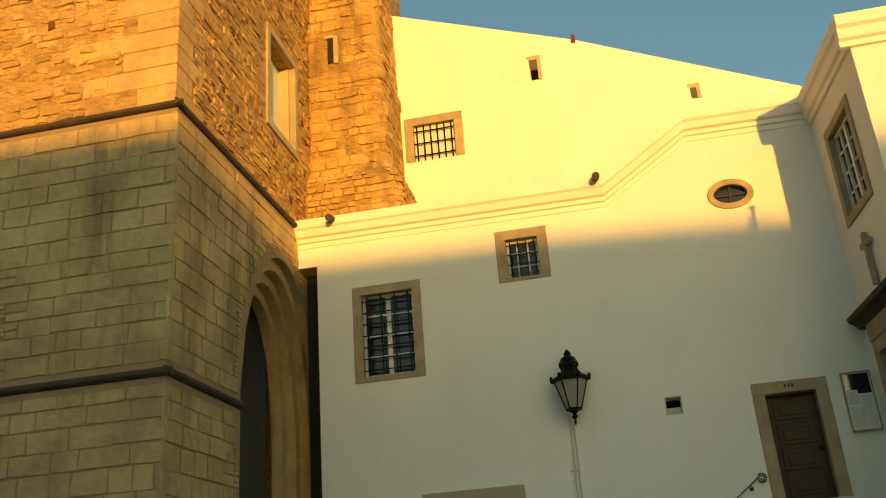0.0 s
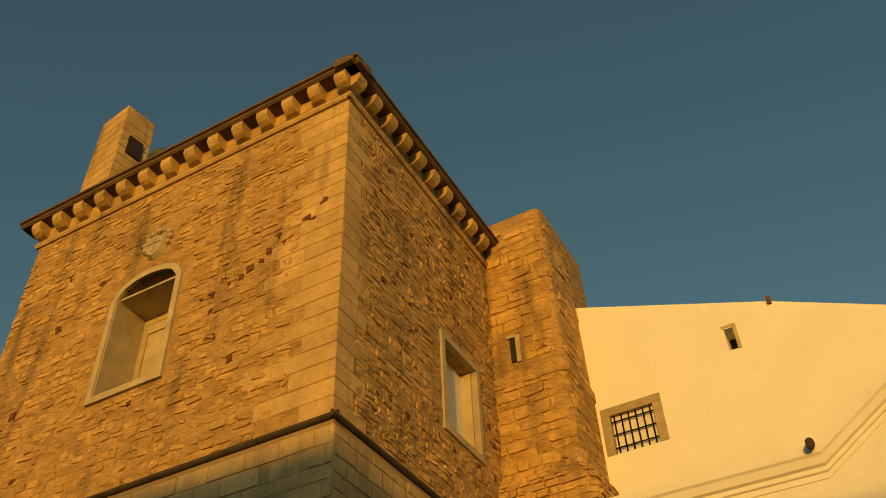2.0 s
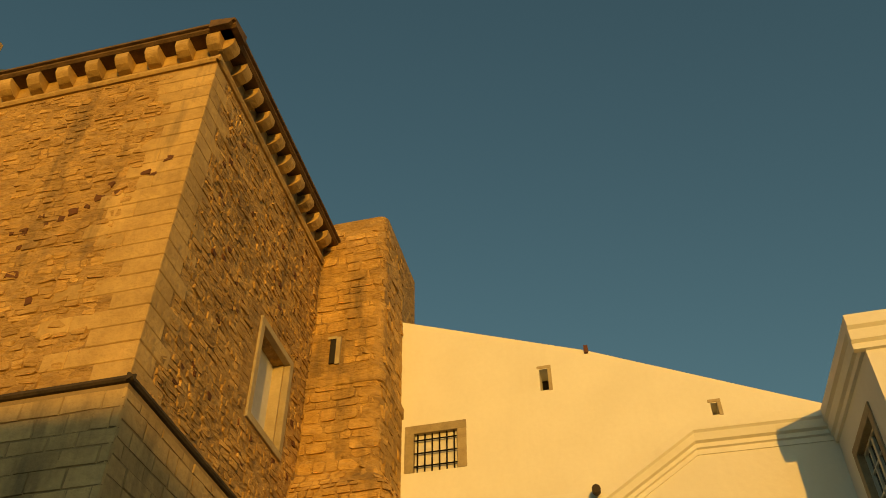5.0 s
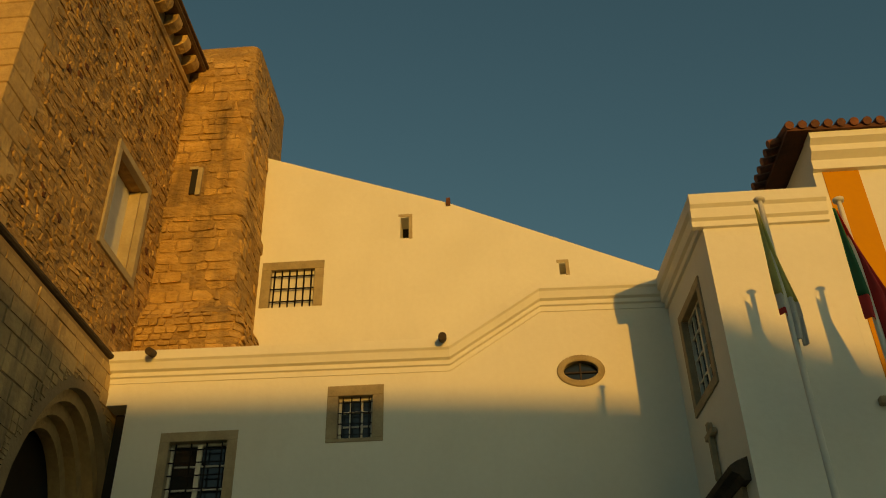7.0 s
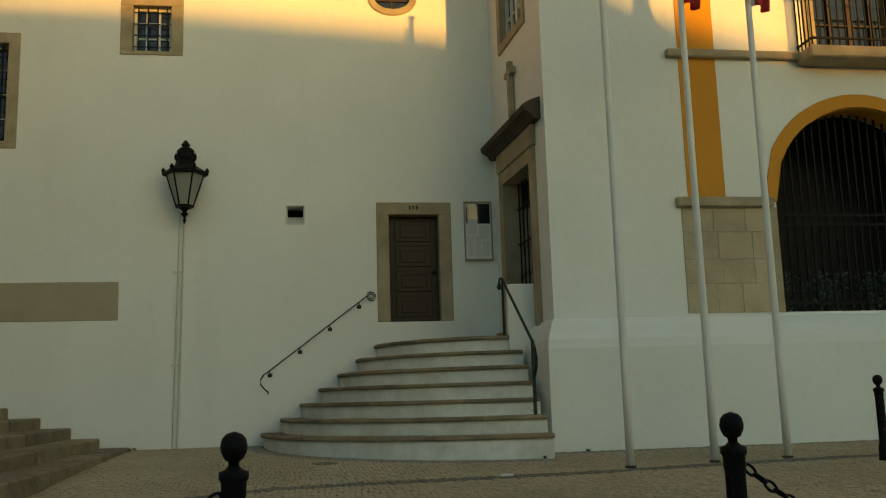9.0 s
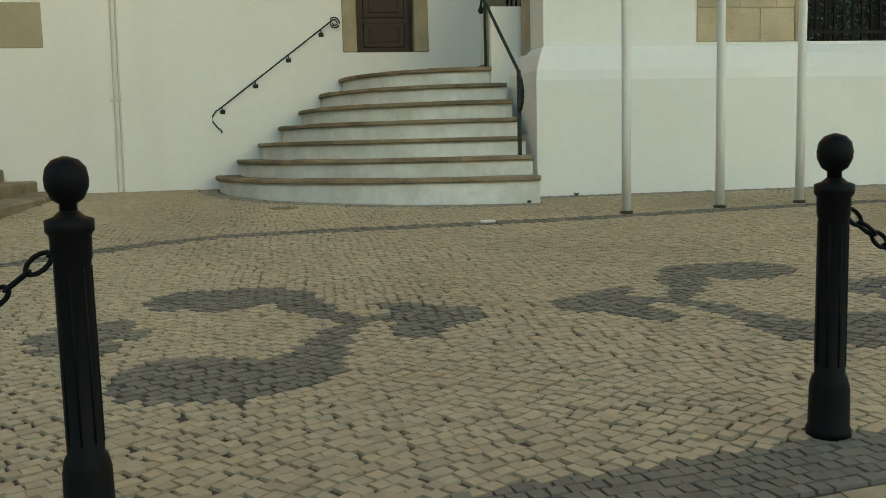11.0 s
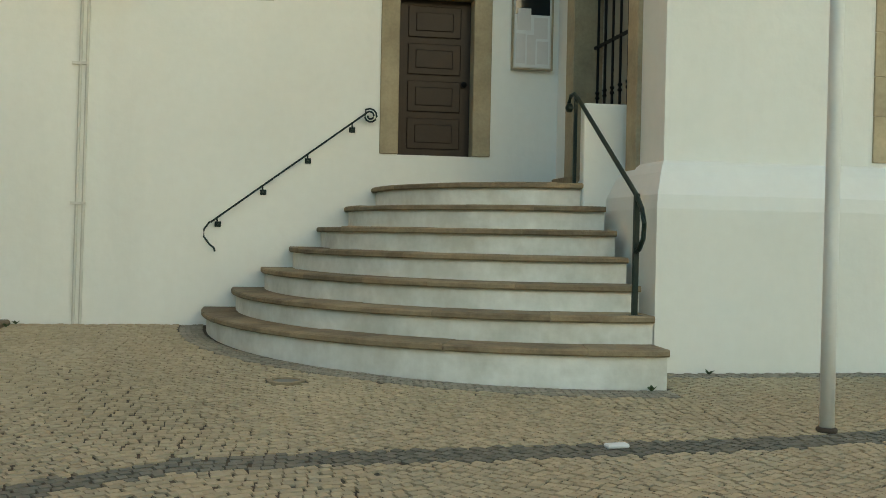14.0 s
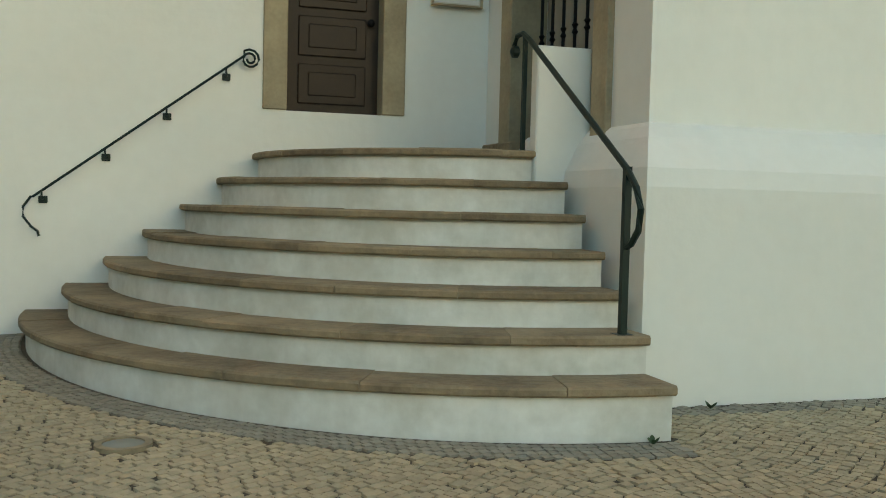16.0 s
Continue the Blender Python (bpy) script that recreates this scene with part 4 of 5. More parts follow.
# balcony
balcony = thing("balcony", "narrow balcony with black iron railing", "balcony", kind="structure")
part("slab", boxm(4.0, 6.2, -0.45, 0.0, 5.12, 5.3, bevel=0.02, m=BM), STONE, balcony)
for i in range(20):
    u = 4.05 + 2.1 * i / 19
    part("baluster", boxm(u - 0.008, u + 0.008, -0.42, -0.404, 5.3, 6.2, m=BM), IRON, balcony)
for i in range(4):
    v_ = -0.32 + 0.1 * i
    part("baluster", boxm(4.042, 4.058, v_ - 0.008, v_ + 0.008, 5.3, 6.2, m=BM), IRON, balcony)
for z in (5.4, 6.2):
    part("rail", boxm(4.03, 6.17, -0.43, -0.4, z, z + 0.03, m=BM), IRON, balcony)
    part("rail", boxm(4.03, 4.06, -0.4, 0.0, z, z + 0.03, m=BM), IRON, balcony)
w5 = sash_window("window_5", "balcony door with white glazing and stone surround", 4.35, 5.75, 5.35, 7.9, 4, 5, y=0.15, m=BM, material=WOOD)
surround(w5, "frame_stone", 4.35, 5.75, 5.35, 7.9, 0.18, 0.04, BM, depth=0.1, wb=0.0)
part("hood", sweep([(4.0, 8.16), (6.1, 8.16)], [(0, 0), (0.1, 0), (0.18, 0.12), (0.24, 0.2), (0, 0.28)], BM), STONE, w5, "moulded stone hood")

# roof of the arcaded building
roof = thing("tiled_roof", "red clay barrel tile roof edge", "roof", kind="structure")
part("deck", wall_mesh(1.6, 14, 9.93, lambda u: 10.0, [], -0.35, 7, BM), TERRACOTTA, roof)
tile = tube([(0, -0.3, 0), (0, 0.1, 0.1)], 0.075, 8)
tile_mesh = mesh_of(tile, "tile", TERRACOTTA)
for i in range(58):
    for j in range(2):
        t_ = new("tile", tile_mesh)
        t_.parent = roof
        t_.matrix_basis = BM @ Matrix.Translation((1.64 + 0.21 * i, -0.1 + 0.4 * j, 10.02 + 0.1 * j))
for i in range(28):
    t_ = new("tile", tile_mesh)
    t_.parent = roof
    t_.matrix_basis = BM @ Matrix.Translation((1.7, 0.1 + 0.24 * i, 10.03)) @ Matrix.Rotation(radians(-90), 4, "Z")

# ---- flag poles ----
def flag_cloth(parent, mt, top, s0, s1, f0, f1, width, drop, lean):
    """A gathered strip of a limp flag, between shares s across and f down."""
    bm = bmesh.new()
    nu, nv = 10, 16
    grid = []
    for j in range(nv + 1):
        f = f0 + (f1 - f0) * j / nv
        rowv = []
        for i in range(nu + 1):
            s = s0 + (s1 - s0) * i / nu
            px = lean + s * width * (0.12 + 0.88 * f**1.1) * (1 - 0.25 * max(0, f - 0.75) * 4)
            py = -0.03 + 0.06 * math.sin(14 * s + 2.2 * f) * (0.3 + 0.7 * f)
            pz = top - 0.1 - drop * f * (1 - 0.1 * s) - 0.25 * s * (0.3 + f)
            rowv.append(bm.verts.new((px, py, pz)))
        grid.append(rowv)
    for j in range(nv):
        for i in range(nu):
            bm.faces.new((grid[j][i], grid[j][i + 1], grid[j + 1][i + 1], grid[j + 1][i]))
    o = part("cloth", bm, mt, parent)
    o.modifiers.new("cloth", "SOLIDIFY").thickness = 0.006
    for p in o.data.polygons:
        p.use_smooth = True


POLES = ((2.42, -5.03, 7.2, "limp yellow and green flag on its pole", ((FLAG_YELLOW, 0, 1.0, 0, 0.76), (FLAG_WHITE, 0, 1.0, 0.76, 0.88), (FLAG_RED, 0, 0.3, 0.88, 0.93), (FLAG_WHITE, 0.3, 1.0, 0.88, 1.1)), 0.32, 1.7, -0.1), (3.5, -4.86, 7.24, "limp green and red flag on its pole", ((FLAG_GREEN, 0, 0.42, 0, 0.8), (FLAG_RED, 0, 0.42, 0.8, 1.0), (FLAG_RED, 0.42, 1.0, 0, 1.2)), 0.5, 1.65, -0.12), (4.48, -4.72, 7.22, "limp white and dark red flag on its pole", ((FLAG_RED, 0, 0.4, 0, 0.6), (FLAG_WHITE, 0, 0.5, 0.6, 1.15), (FLAG_WHITE, 0.4, 1.0, 0, 0.3), (FLAG_RED, 0.4, 1.0, 0.3, 0.55), (FLAG_WHITE, 0.4, 1.0, 0.55, 0.8), (FLAG_RED, 0.5, 1.0, 0.8, 1.15)), 0.5, 1.65, -0.1))
for x, y, top, label, cloths, width, drop, lean in POLES:
    g = ground_z(x, y)
    pole = thing("flag_pole", "tall white painted metal flag pole on pavement", "flag pole", group="flag poles", at=Matrix.Translation((x, y, g)))
    h = top - g
    for name, prof, mt in (("shaft", [(0.046, 0), (0.045, 1.0), (0.042, 3.0), (0.035, h - 0.1), (0.03, h)], POLE), ("cap", [(0.03, h), (0.07, h + 0.01), (0.075, h + 0.05), (0.02, h + 0.08)], POLE), ("foot", [(0.065, 0), (0.065, 0.02), (0.052, 0.03)], DARKTRIM)):
        o = part(name, lathe(prof, 16), mt, pole)
        for p in o.data.polygons:
            p.use_smooth = len(p.vertices) == 4
    flag = thing("flag", label, "flag", group="flags", at=Matrix.Translation((x, y, 0)))
    for mt, s0, s1, f0, f1 in cloths:
        flag_cloth(flag, mt, top, s0, s1, f0, f1, width, drop, lean)

# ---- bollards and chains ----
bol_prof = [(0.064, 0), (0.064, 0.02), (0.059, 0.03), (0.057, 0.14), (0.05, 0.17), (0.043, 0.18), (0.042, 0.62), (0.046, 0.63), (0.047, 0.68), (0.055, 0.69), (0.055, 0.715), (0.035, 0.722), (0.02, 0.735), (0.02, 0.75), (0.036, 0.76), (0.048, 0.785), (0.05, 0.805), (0.045, 0.83), (0.03, 0.847), (0.006, 0.855)]
bol_prof = [(1.09 * r, 1.13 * z) for r, z in bol_prof]
first = thing("bollard", "black cast iron bollard with ball top on pavement", "bollard", group="bollards", at=Matrix.Translation((-1.45, -11.21, ground_z(0, -11.21))))
shaft = part("shaft", lathe(bol_prof[:13], 18), IRON, first)
part("ball", lathe(bol_prof[12:], 18), IRON, first)
for k in range(8):
    a = math.pi * k / 4
    part("flute", tube([(0.045 * math.cos(a), 0.045 * math.sin(a), 0.23), (0.044 * math.cos(a), 0.044 * math.sin(a), 0.69)], 0.004, 5), IRON, shaft)
for o in first.children_recursive:
    for p in o.data.polygons:
        p.use_smooth = True
spots = [(-1.45, -11.21), (0.78, -11.02), (-3.7, -11.45), (3.0, -10.7), (5.33, -5.33), (4.32, -7.1)]
for x, y in spots[1:]:
    copy_thing(first, Matrix.Translation((x, y, ground_z(x, y))))


def torus_link(m):
    bm = bmesh.new()
    rows = []
    for i in range(12):
        a = 2 * math.pi * i / 12
        c = Vector((0.037 * math.cos(a), 0.0185 * math.sin(a), 0))
        n_ = Vector((math.cos(a), math.sin(a), 0))
        rows.append([bm.verts.new(m @ (c + 0.0075 * (math.cos(b) * n_ + Vector((0, 0, math.sin(b)))))) for b in (2 * math.pi * k / 5 for k in range(5))])
    for i in range(12):
        a, b = rows[i], rows[(i + 1) % 12]
        for j in range(5):
            k = (j + 1) % 5
            bm.faces.new((a[j], a[k], b[k], b[j]))
    return bm


link_mesh = mesh_of(torus_link(Matrix.Identity(4)), "link", IRON)
for (xa, ya), (xb, yb) in ((spots[0], spots[2]), (spots[1], spots[3]), (spots[4], spots[5])):
    chain = thing("chain", "sagging black iron chain between two bollards", "chain", group="chains")
    za, zb = ground_z(xa, ya) + 0.765, ground_z(xb, yb) + 0.765
    length = math.hypot(xb - xa, yb - ya)
    n_ = max(8, int(length * 1.1 / 0.057))
    pts = [Vector((xa + (xb - xa) * i / n_, ya + (yb - ya) * i / n_, za + (zb - za) * i / n_ - min(0.48, 0.25 * length) * 4 * (i / n_) * (1 - i / n_))) for i in range(n_ + 1)]
    for i in range(n_):
        d = pts[i + 1] - pts[i]
        q = d.to_track_quat("X", "Z").to_matrix().to_4x4()
        o = new("link", link_mesh)
        o.parent = chain
        o.matrix_basis = Matrix.Translation((pts[i] + pts[i + 1]) / 2) @ q @ Matrix.Rotation(radians(90 * (i % 2)), 4, "X")


# ---- small things on the pavement ----
dx, dy = -0.95, -3.36
drain = thing("drain_lid", "round grey metal drain lid set in pavement", "drain", at=Matrix.Translation((dx, dy, ground_z(dx, dy))))
part("rim", lathe([(0.14, -0.02), (0.14, 0.012), (0.105, 0.014), (0.105, -0.01)], 24), KERB, drain)
part("lid", lathe([(0.103, -0.02), (0.103, 0.006), (0.01, 0.009)], 24), LAMPGLASS, drain)
lx, ly = 0.94, -5.32
tagged(part("crumpled_paper", boxm(-0.07, 0.07, -0.03, 0.03, 0.0, 0.025, bevel=0.008, m=Matrix.Translation((lx, ly, ground_z(lx, ly) + 0.004)) @ Matrix.Rotation(0.1, 4, "Z")), PAPER), "small crumpled white paper lying on pavement", "litter")
rnd = random.Random(5)
for x, y in ((2.5, -3.2), (1.75, -3.82), (-3.82, -0.08), (-3.85, -0.3)):
    weed = thing("weed_tuft", "small green weed growing at wall foot", "weed", group="weeds", at=Matrix.Translation((x, y, ground_z(x, y))))
    for k in range(18):
        a, t_ = rnd.uniform(0, 6.28), rnd.uniform(0.02, 0.05)
        c, s_ = math.cos(a), math.sin(a)
        bm = bmesh.new()
        pts = [(0, 0, 0.0), (0.6 * t_ * c - 0.012 * s_, 0.6 * t_ * s_ + 0.012 * c, 0.6 * t_), (t_ * c, t_ * s_, 0.9 * t_), (0.6 * t_ * c + 0.012 * s_, 0.6 * t_ * s_ - 0.012 * c, 0.6 * t_)]
        bm.faces.new([bm.verts.new(p) for p in pts])
        part("leaf", bm, LEAF, weed)

# ---- masonry pieces ----
rnd = random.Random(11)
FACES = [(4, 5, 6, 7), (0, 1, 5, 4), (1, 2, 6, 5), (2, 3, 7, 6), (3, 0, 4, 7)]


ROUGH = [(0, 1, 2, 3, 4, 5, 6, 7)] + [(8 + k, 8 + (k + 1) % 8, (k + 1) % 8, k) for k in range(8)]


def rough_verts(place, u0, u1, z0, z1, proud, c, jit):
    """An uneven field stone: eight front corners and a wider foot in the mortar."""
    cu, cz, hu, hz = (u0 + u1) / 2, (z0 + z1) / 2, (u1 - u0) / 2, (z1 - z0) / 2
    ring_ = [(cu + hu * math.copysign(abs(math.cos(q)) ** 0.32, math.cos(q)), cz + hz * math.copysign(abs(math.sin(q)) ** 0.32, math.sin(q))) for q in (math.pi * (k + 0.5) / 4 for k in range(8))]
    ring_ = [(u + rnd.uniform(-jit, jit), z + rnd.uniform(-jit, jit)) for u, z in ring_]
    tilt_u, tilt_z = rnd.uniform(-0.1, 0.1), rnd.uniform(-0.12, 0.12)
    front = [place(cu + (u - cu) * (1 - c), proud + (u - cu) * tilt_u + (z - cz) * tilt_z, cz + (z - cz) * (1 - c)) for u, z in ring_]
    return front + [place(u, -0.04, z) for u, z in ring_]


def stone_verts(place, u0, u1, z0, z1, proud, c, jit):
    """A rough stone on a face: a back edge in the joint and an uneven front."""
    out = []
    for d, e in ((-0.03, 0.0), (proud, c)):
        for u, z in ((u0 + e, z0 + e), (u1 - e, z0 + e), (u1 - e, z1 - e), (u0 + e, z1 - e)):
            out.append(place(u + rnd.uniform(-jit, jit), d + (rnd.uniform(-jit, jit) * 0.5 if e else 0), z + rnd.uniform(-jit, jit)))
    return out


def course_stones(u0, u1, z0, z1, hs, ws, skip, split=False):
    z = z0
    while z < z1 - 0.03:
        h = min(rnd.uniform(*hs), z1 - z)
        if z1 - z - h < 0.08:
            h = z1 - z
        u = u0 - rnd.uniform(0, ws[0])
        while u < u1 - 0.02:
            w = rnd.uniform(*ws)
            a, b = max(u, u0), min(u + w, u1)
            if u1 - b < 0.1:
                b = u1
            todo = [(a, b, z, z + h, 0)]
            while todo:
                p, q, e, f, level = todo.pop()
                if q - p < 0.04:
                    continue
                if not skip((p + q) / 2, (e + f) / 2, (q - p) / 2, (f - e) / 2):
                    yield p, q, e, f
                elif split and level < 2:
                    todo += [(p, (p + q) / 2, e, (e + f) / 2, level + 1), ((p + q) / 2, q, e, (e + f) / 2, level + 1), (p, (p + q) / 2, (e + f) / 2, f, level + 1), ((p + q) / 2, q, (e + f) / 2, f, level + 1)]
            u = max(b, u + w)
        z += h


def lay(parent, place, stones, material, proud, c, jit, gap, picked=None, name="stone", rough=False):
    verts, faces = [], []
    make, skin = (rough_verts, ROUGH) if rough else (stone_verts, FACES)
    for a, b, z0, z1 in stones:
        vs = make(place, a + gap, b - gap, z0 + gap, z1 - gap, rnd.uniform(*proud), c, jit)
        if picked and picked(a, b, z0, z1):
            joined(name, [tuple(p) for p in vs], skin, material, parent)
        else:
            n = len(verts)
            verts += [tuple(p) for p in vs]
            faces += [tuple(i + n for i in f) for f in skin]
    if verts:
        joined("masonry", verts, faces, material, parent, "uneven weathered stones", "stuff")


def on(M_):
    return lambda u, o, z: M_ @ Vector((u, -o, z))


def clear_of(*boxes):
    return lambda u, z, hu, hz: any(a - hu < u < b + hu and c - hz < z < d + hz for a, b, c, d in boxes)


arch_edge = arch_top(AW0 - 0.12, AW1 + 0.12, ASPRING, AAPEX + 0.15)


def clear_arch(u, z, hu, hz):
    return z - hz < 3.78 and z + hz > 3.46 or any(AW0 - 0.05 < q < AW1 + 0.05 and z - hz < arch_edge(q) for q in (u - hu, u, u + hu))


front_edge = arch_top(FA0 - 0.27, FA1 + 0.27, 4.1, 6.6, 0.5)


def clear_string(u, z, hu, hz):
    return any(FA0 - 0.24 < q < FA1 + 0.24 and z - hz < front_edge(q) for q in (u - hu, u, u + hu)) or z - hz < 3.78 and z + hz > 3.46


ash = ((0.26, 0.37), (0.3, 0.78))
for z0, z1 in ((-1.0, 3.46), (3.78, 7.76)):
    lay(tower, on(LFM), course_stones(TL, TX + 0.15, z0, z1, *ash, clear_string, True), ASHLAR, (0.008, 0.026), 0.014, 0.012, 0.001, lambda a, b, c, d: a > -11.6 and c > 2.6)
    lay(tower, on(LM), course_stones(TY - 0.14, TB, z0, z1, *ash, clear_arch, True), ASHLAR, (0.008, 0.026), 0.014, 0.012, 0.001, lambda a, b, c, d: c > 2.6)
# smooth quoins at the corner and rough walling between
for k in range(22):
    z0 = 8.02 + 0.36 * k
    f_, r_ = (1.25, 0.5) if k % 2 else (0.8, 0.95)
    f_, r_ = f_ + rnd.uniform(-0.15, 0.15), r_ + rnd.uniform(-0.1, 0.1)
    o_ = rnd.uniform(0.016, 0.024)
    part("quoin", boxm(TX - f_, TX + o_, TY - o_, TY + r_, z0 + 0.003, z0 + 0.357, bevel=0.016), QUOIN, tower)
    if rnd.random() < 0.7:
        w_ = rnd.uniform(0.3, 0.6)
        part("quoin", boxm(TX - f_ - w_, TX - f_ - 0.006, TY - o_ + 0.004, TY + 0.05, z0 + 0.004, z0 + 0.356, bevel=0.014), QUOIN, tower)
rub = ((0.08, 0.2), (0.14, 0.46))


def with_gaps(test, share):
    return lambda u, z, hu, hz: test(u, z, hu, hz) or rnd.random() < share


lay(tower, on(FM), course_stones(TL, TX - 0.95, 8.05, 15.95, *rub, with_gaps(clear_of((-14.45, -12.3, 10.08, 13.4), (-13.8, -12.95, 13.45, 14.6)), 0.15)), RUBBLE, (-0.006, 0.03), 0.15, 0.026, 0.003, rough=True)
lay(tower, on(RM), course_stones(TY + 0.6, TB, 8.05, 15.95, *rub, with_gaps(clear_of((-1.42, 0.39, 9.7, 12.2)), 0.15)), RUBBLE, (0.0, 0.034), 0.14, 0.024, 0.004, rough=True)
# red-brown stones let into the rough walling
lay(tower, on(FM), [(u, u + rnd.uniform(0.1, 0.26), z, z + rnd.uniform(0.08, 0.2)) for u, z in [(-11.9 + 0.22 * k + rnd.uniform(-0.15, 0.15), 11.5 + 0.1 * k + rnd.uniform(-0.25, 0.25)) for k in range(15)] + [(rnd.uniform(-17, -9.3), rnd.choice((rnd.uniform(8.2, 10), rnd.uniform(10, 15)))) for k in range(16)] if not (-14.8 < u < -12.2 and 9.9 < z < 14.7)], REDSTONE, (0.02, 0.03), 0.15, 0.03, 0.0, lambda a, b, c, d: True, "red_stone", True)
lay(tower, on(RM), [(u, u + rnd.uniform(0.08, 0.2), z, z + rnd.uniform(0.07, 0.16)) for u, z in [(rnd.uniform(-4.3, 1.2), rnd.uniform(8.3, 15.8)) for k in range(60)] if not (-1.7 < u < 0.5 and 9.5 < z < 12.3)], REDSTONE, (0.02, 0.03), 0.15, 0.03, 0.0, lambda a, b, c, d: True, "red_stone", True)
# turret: front, rounded corner, flank
L1, RR = -6.68 - 0.22, 0.22
LARC = RR * math.pi / 2


def on_turret(u, o, z):
    g = float(np.interp(z, [p[0] for p in levels], [p[1] for p in levels]))
    if u < L1:
        return Vector((u, 1.3 - g - o, z))
    if u < L1 + LARC:
        a = -math.pi / 2 + (u - L1) / RR
        return Vector((L1 + g + (RR + o) * math.cos(a), 1.3 - g + RR + (RR + o) * math.sin(a), z))
    return Vector((-6.68 + g + o, 1.3 - g + RR + (u - L1 - LARC), z))


slit_box = (-8.12, -7.64, 12.66, 13.57)
UE = L1 + LARC + 1.4
lay(turret, on_turret, course_stones(-8.42, UE, 8.1, 9.6, (0.11, 0.2), (0.15, 0.34), with_gaps(clear_of(slit_box), 0.03)), RUBBLE, (0.025, 0.06), 0.1, 0.012, 0.01, lambda a, b, c, d: a < -7.3, rough=True)
lay(turret, on_turret, course_stones(-8.42, UE, 9.6, 12.06, (0.16, 0.36), (0.2, 0.7), with_gaps(clear_of(slit_box), 0.08)), RUBBLE, (0.008, 0.035), 0.06, 0.012, 0.007, lambda a, b, c, d: a < L1, rough=True)
lay(turret, on_turret, course_stones(-8.42, UE, 12.36, 17.1, (0.16, 0.36), (0.2, 0.7), with_gaps(clear_of(slit_box), 0.1)), RUBBLE, (0.008, 0.032), 0.06, 0.012, 0.007, lambda a, b, c, d: a < L1, rough=True)

# tiles along the gable edge
cap = thing("gable_tiles", "thin row of red clay tiles capping gable wall", "roof tiles", kind="structure")
edge_tile = mesh_of(tube([(-0.2, 0, 0), (0.2, 0, 0)], 0.045, 7), "tile", TERRACOTTA)
for i in range(62):
    x = -6.6 + 0.155 * i
    zt = gable_top(x)
    sl = math.atan2(gable_top(x + 0.1) - gable_top(x - 0.1), 0.2)
    t_ = new("tile", edge_tile)
    t_.parent = cap
    t_.matrix_basis = Matrix.Translation((x, 3.14, zt - 0.035)) @ Matrix.Rotation(-sl, 4, "Y")
part("end_tile", boxm(-2.16, -2.06, 2.95, 3.4, 13.2, 13.42), TERRACOTTA, cap)

# ---- pavement setts ----
BAND = [(-5.0, -8.6), (-3.6, -7.3), (-2.8, -6.4), (-2.1, -5.85), (-1.5, -5.5), (-0.7, -5.42), (0.4, -5.37), (1.9, -5.28), (3.4, -5.05), (9, -4.5)]
STROKES = [
    # upper limb, lower limb, stem and two lobes of a scroll: x, y, half width
    [(-1.57, -8.23, 0.114), (-1.45, -8.25, 0.274), (-1.31, -8.28, 0.309), (-1.2, -8.2, 0.228), (-1.06, -8.11, 0.125), (-0.95, -8.23, 0.137), (-0.85, -8.54, 0.139), (-0.75, -8.77, 0.094), (-0.59, -9.01, 0.059)],
    [(-1.47, -9.83, 0.122), (-1.35, -9.87, 0.319), (-1.19, -9.91, 0.295), (-1.03, -9.97, 0.197), (-0.87, -9.83, 0.184), (-0.78, -9.53, 0.121), (-0.7, -9.24, 0.084), (-0.57, -9.03, 0.059)],
    [(-0.59, -9.01, 0.059), (-0.37, -8.98, 0.071), (-0.22, -8.96, 0.189), (-0.08, -9.0, 0.189), (0.04, -9.07, 0.036)],
    [(-0.44, -8.63, 0.035), (-0.34, -8.7, 0.082), (-0.24, -8.86, 0.141)],
    [(-0.38, -9.41, 0.036), (-0.33, -9.34, 0.12), (-0.23, -9.14, 0.166)],
]
for k in range(6):
    c_, s_ = math.cos(math.pi * k / 3), math.sin(math.pi * k / 3)
    STROKES.append([(-1.9 + 0.12 * c_, -9.04 + 0.15 * s_, 0.07), (-1.9 + 0.19 * c_, -9.04 + 0.24 * s_, 0.115)])
STROKES += [[(0.6 - x, y + 0.06, w) for x, y, w in st] for st in STROKES]
STROKES += [[(x + o, y + 0.12 * o, w) for x, y, w in st] for o in (5.7, -5.7) for st in STROKES[:22]]


def near(px, py, st, grow=0.0):
    """Which points lie within a stroke of changing width."""
    hit = np.zeros(len(px), bool)
    for (ax, ay, aw), (bx, by, bw) in zip(st, st[1:]):
        ex, ey = bx - ax, by - ay
        t_ = np.clip(((px - ax) * ex + (py - ay) * ey) / (ex * ex + ey * ey), 0, 1)
        hit |= np.hypot(px - ax - t_ * ex, py - ay - t_ * ey) < aw + (bw - aw) * t_ + grow
    return hit


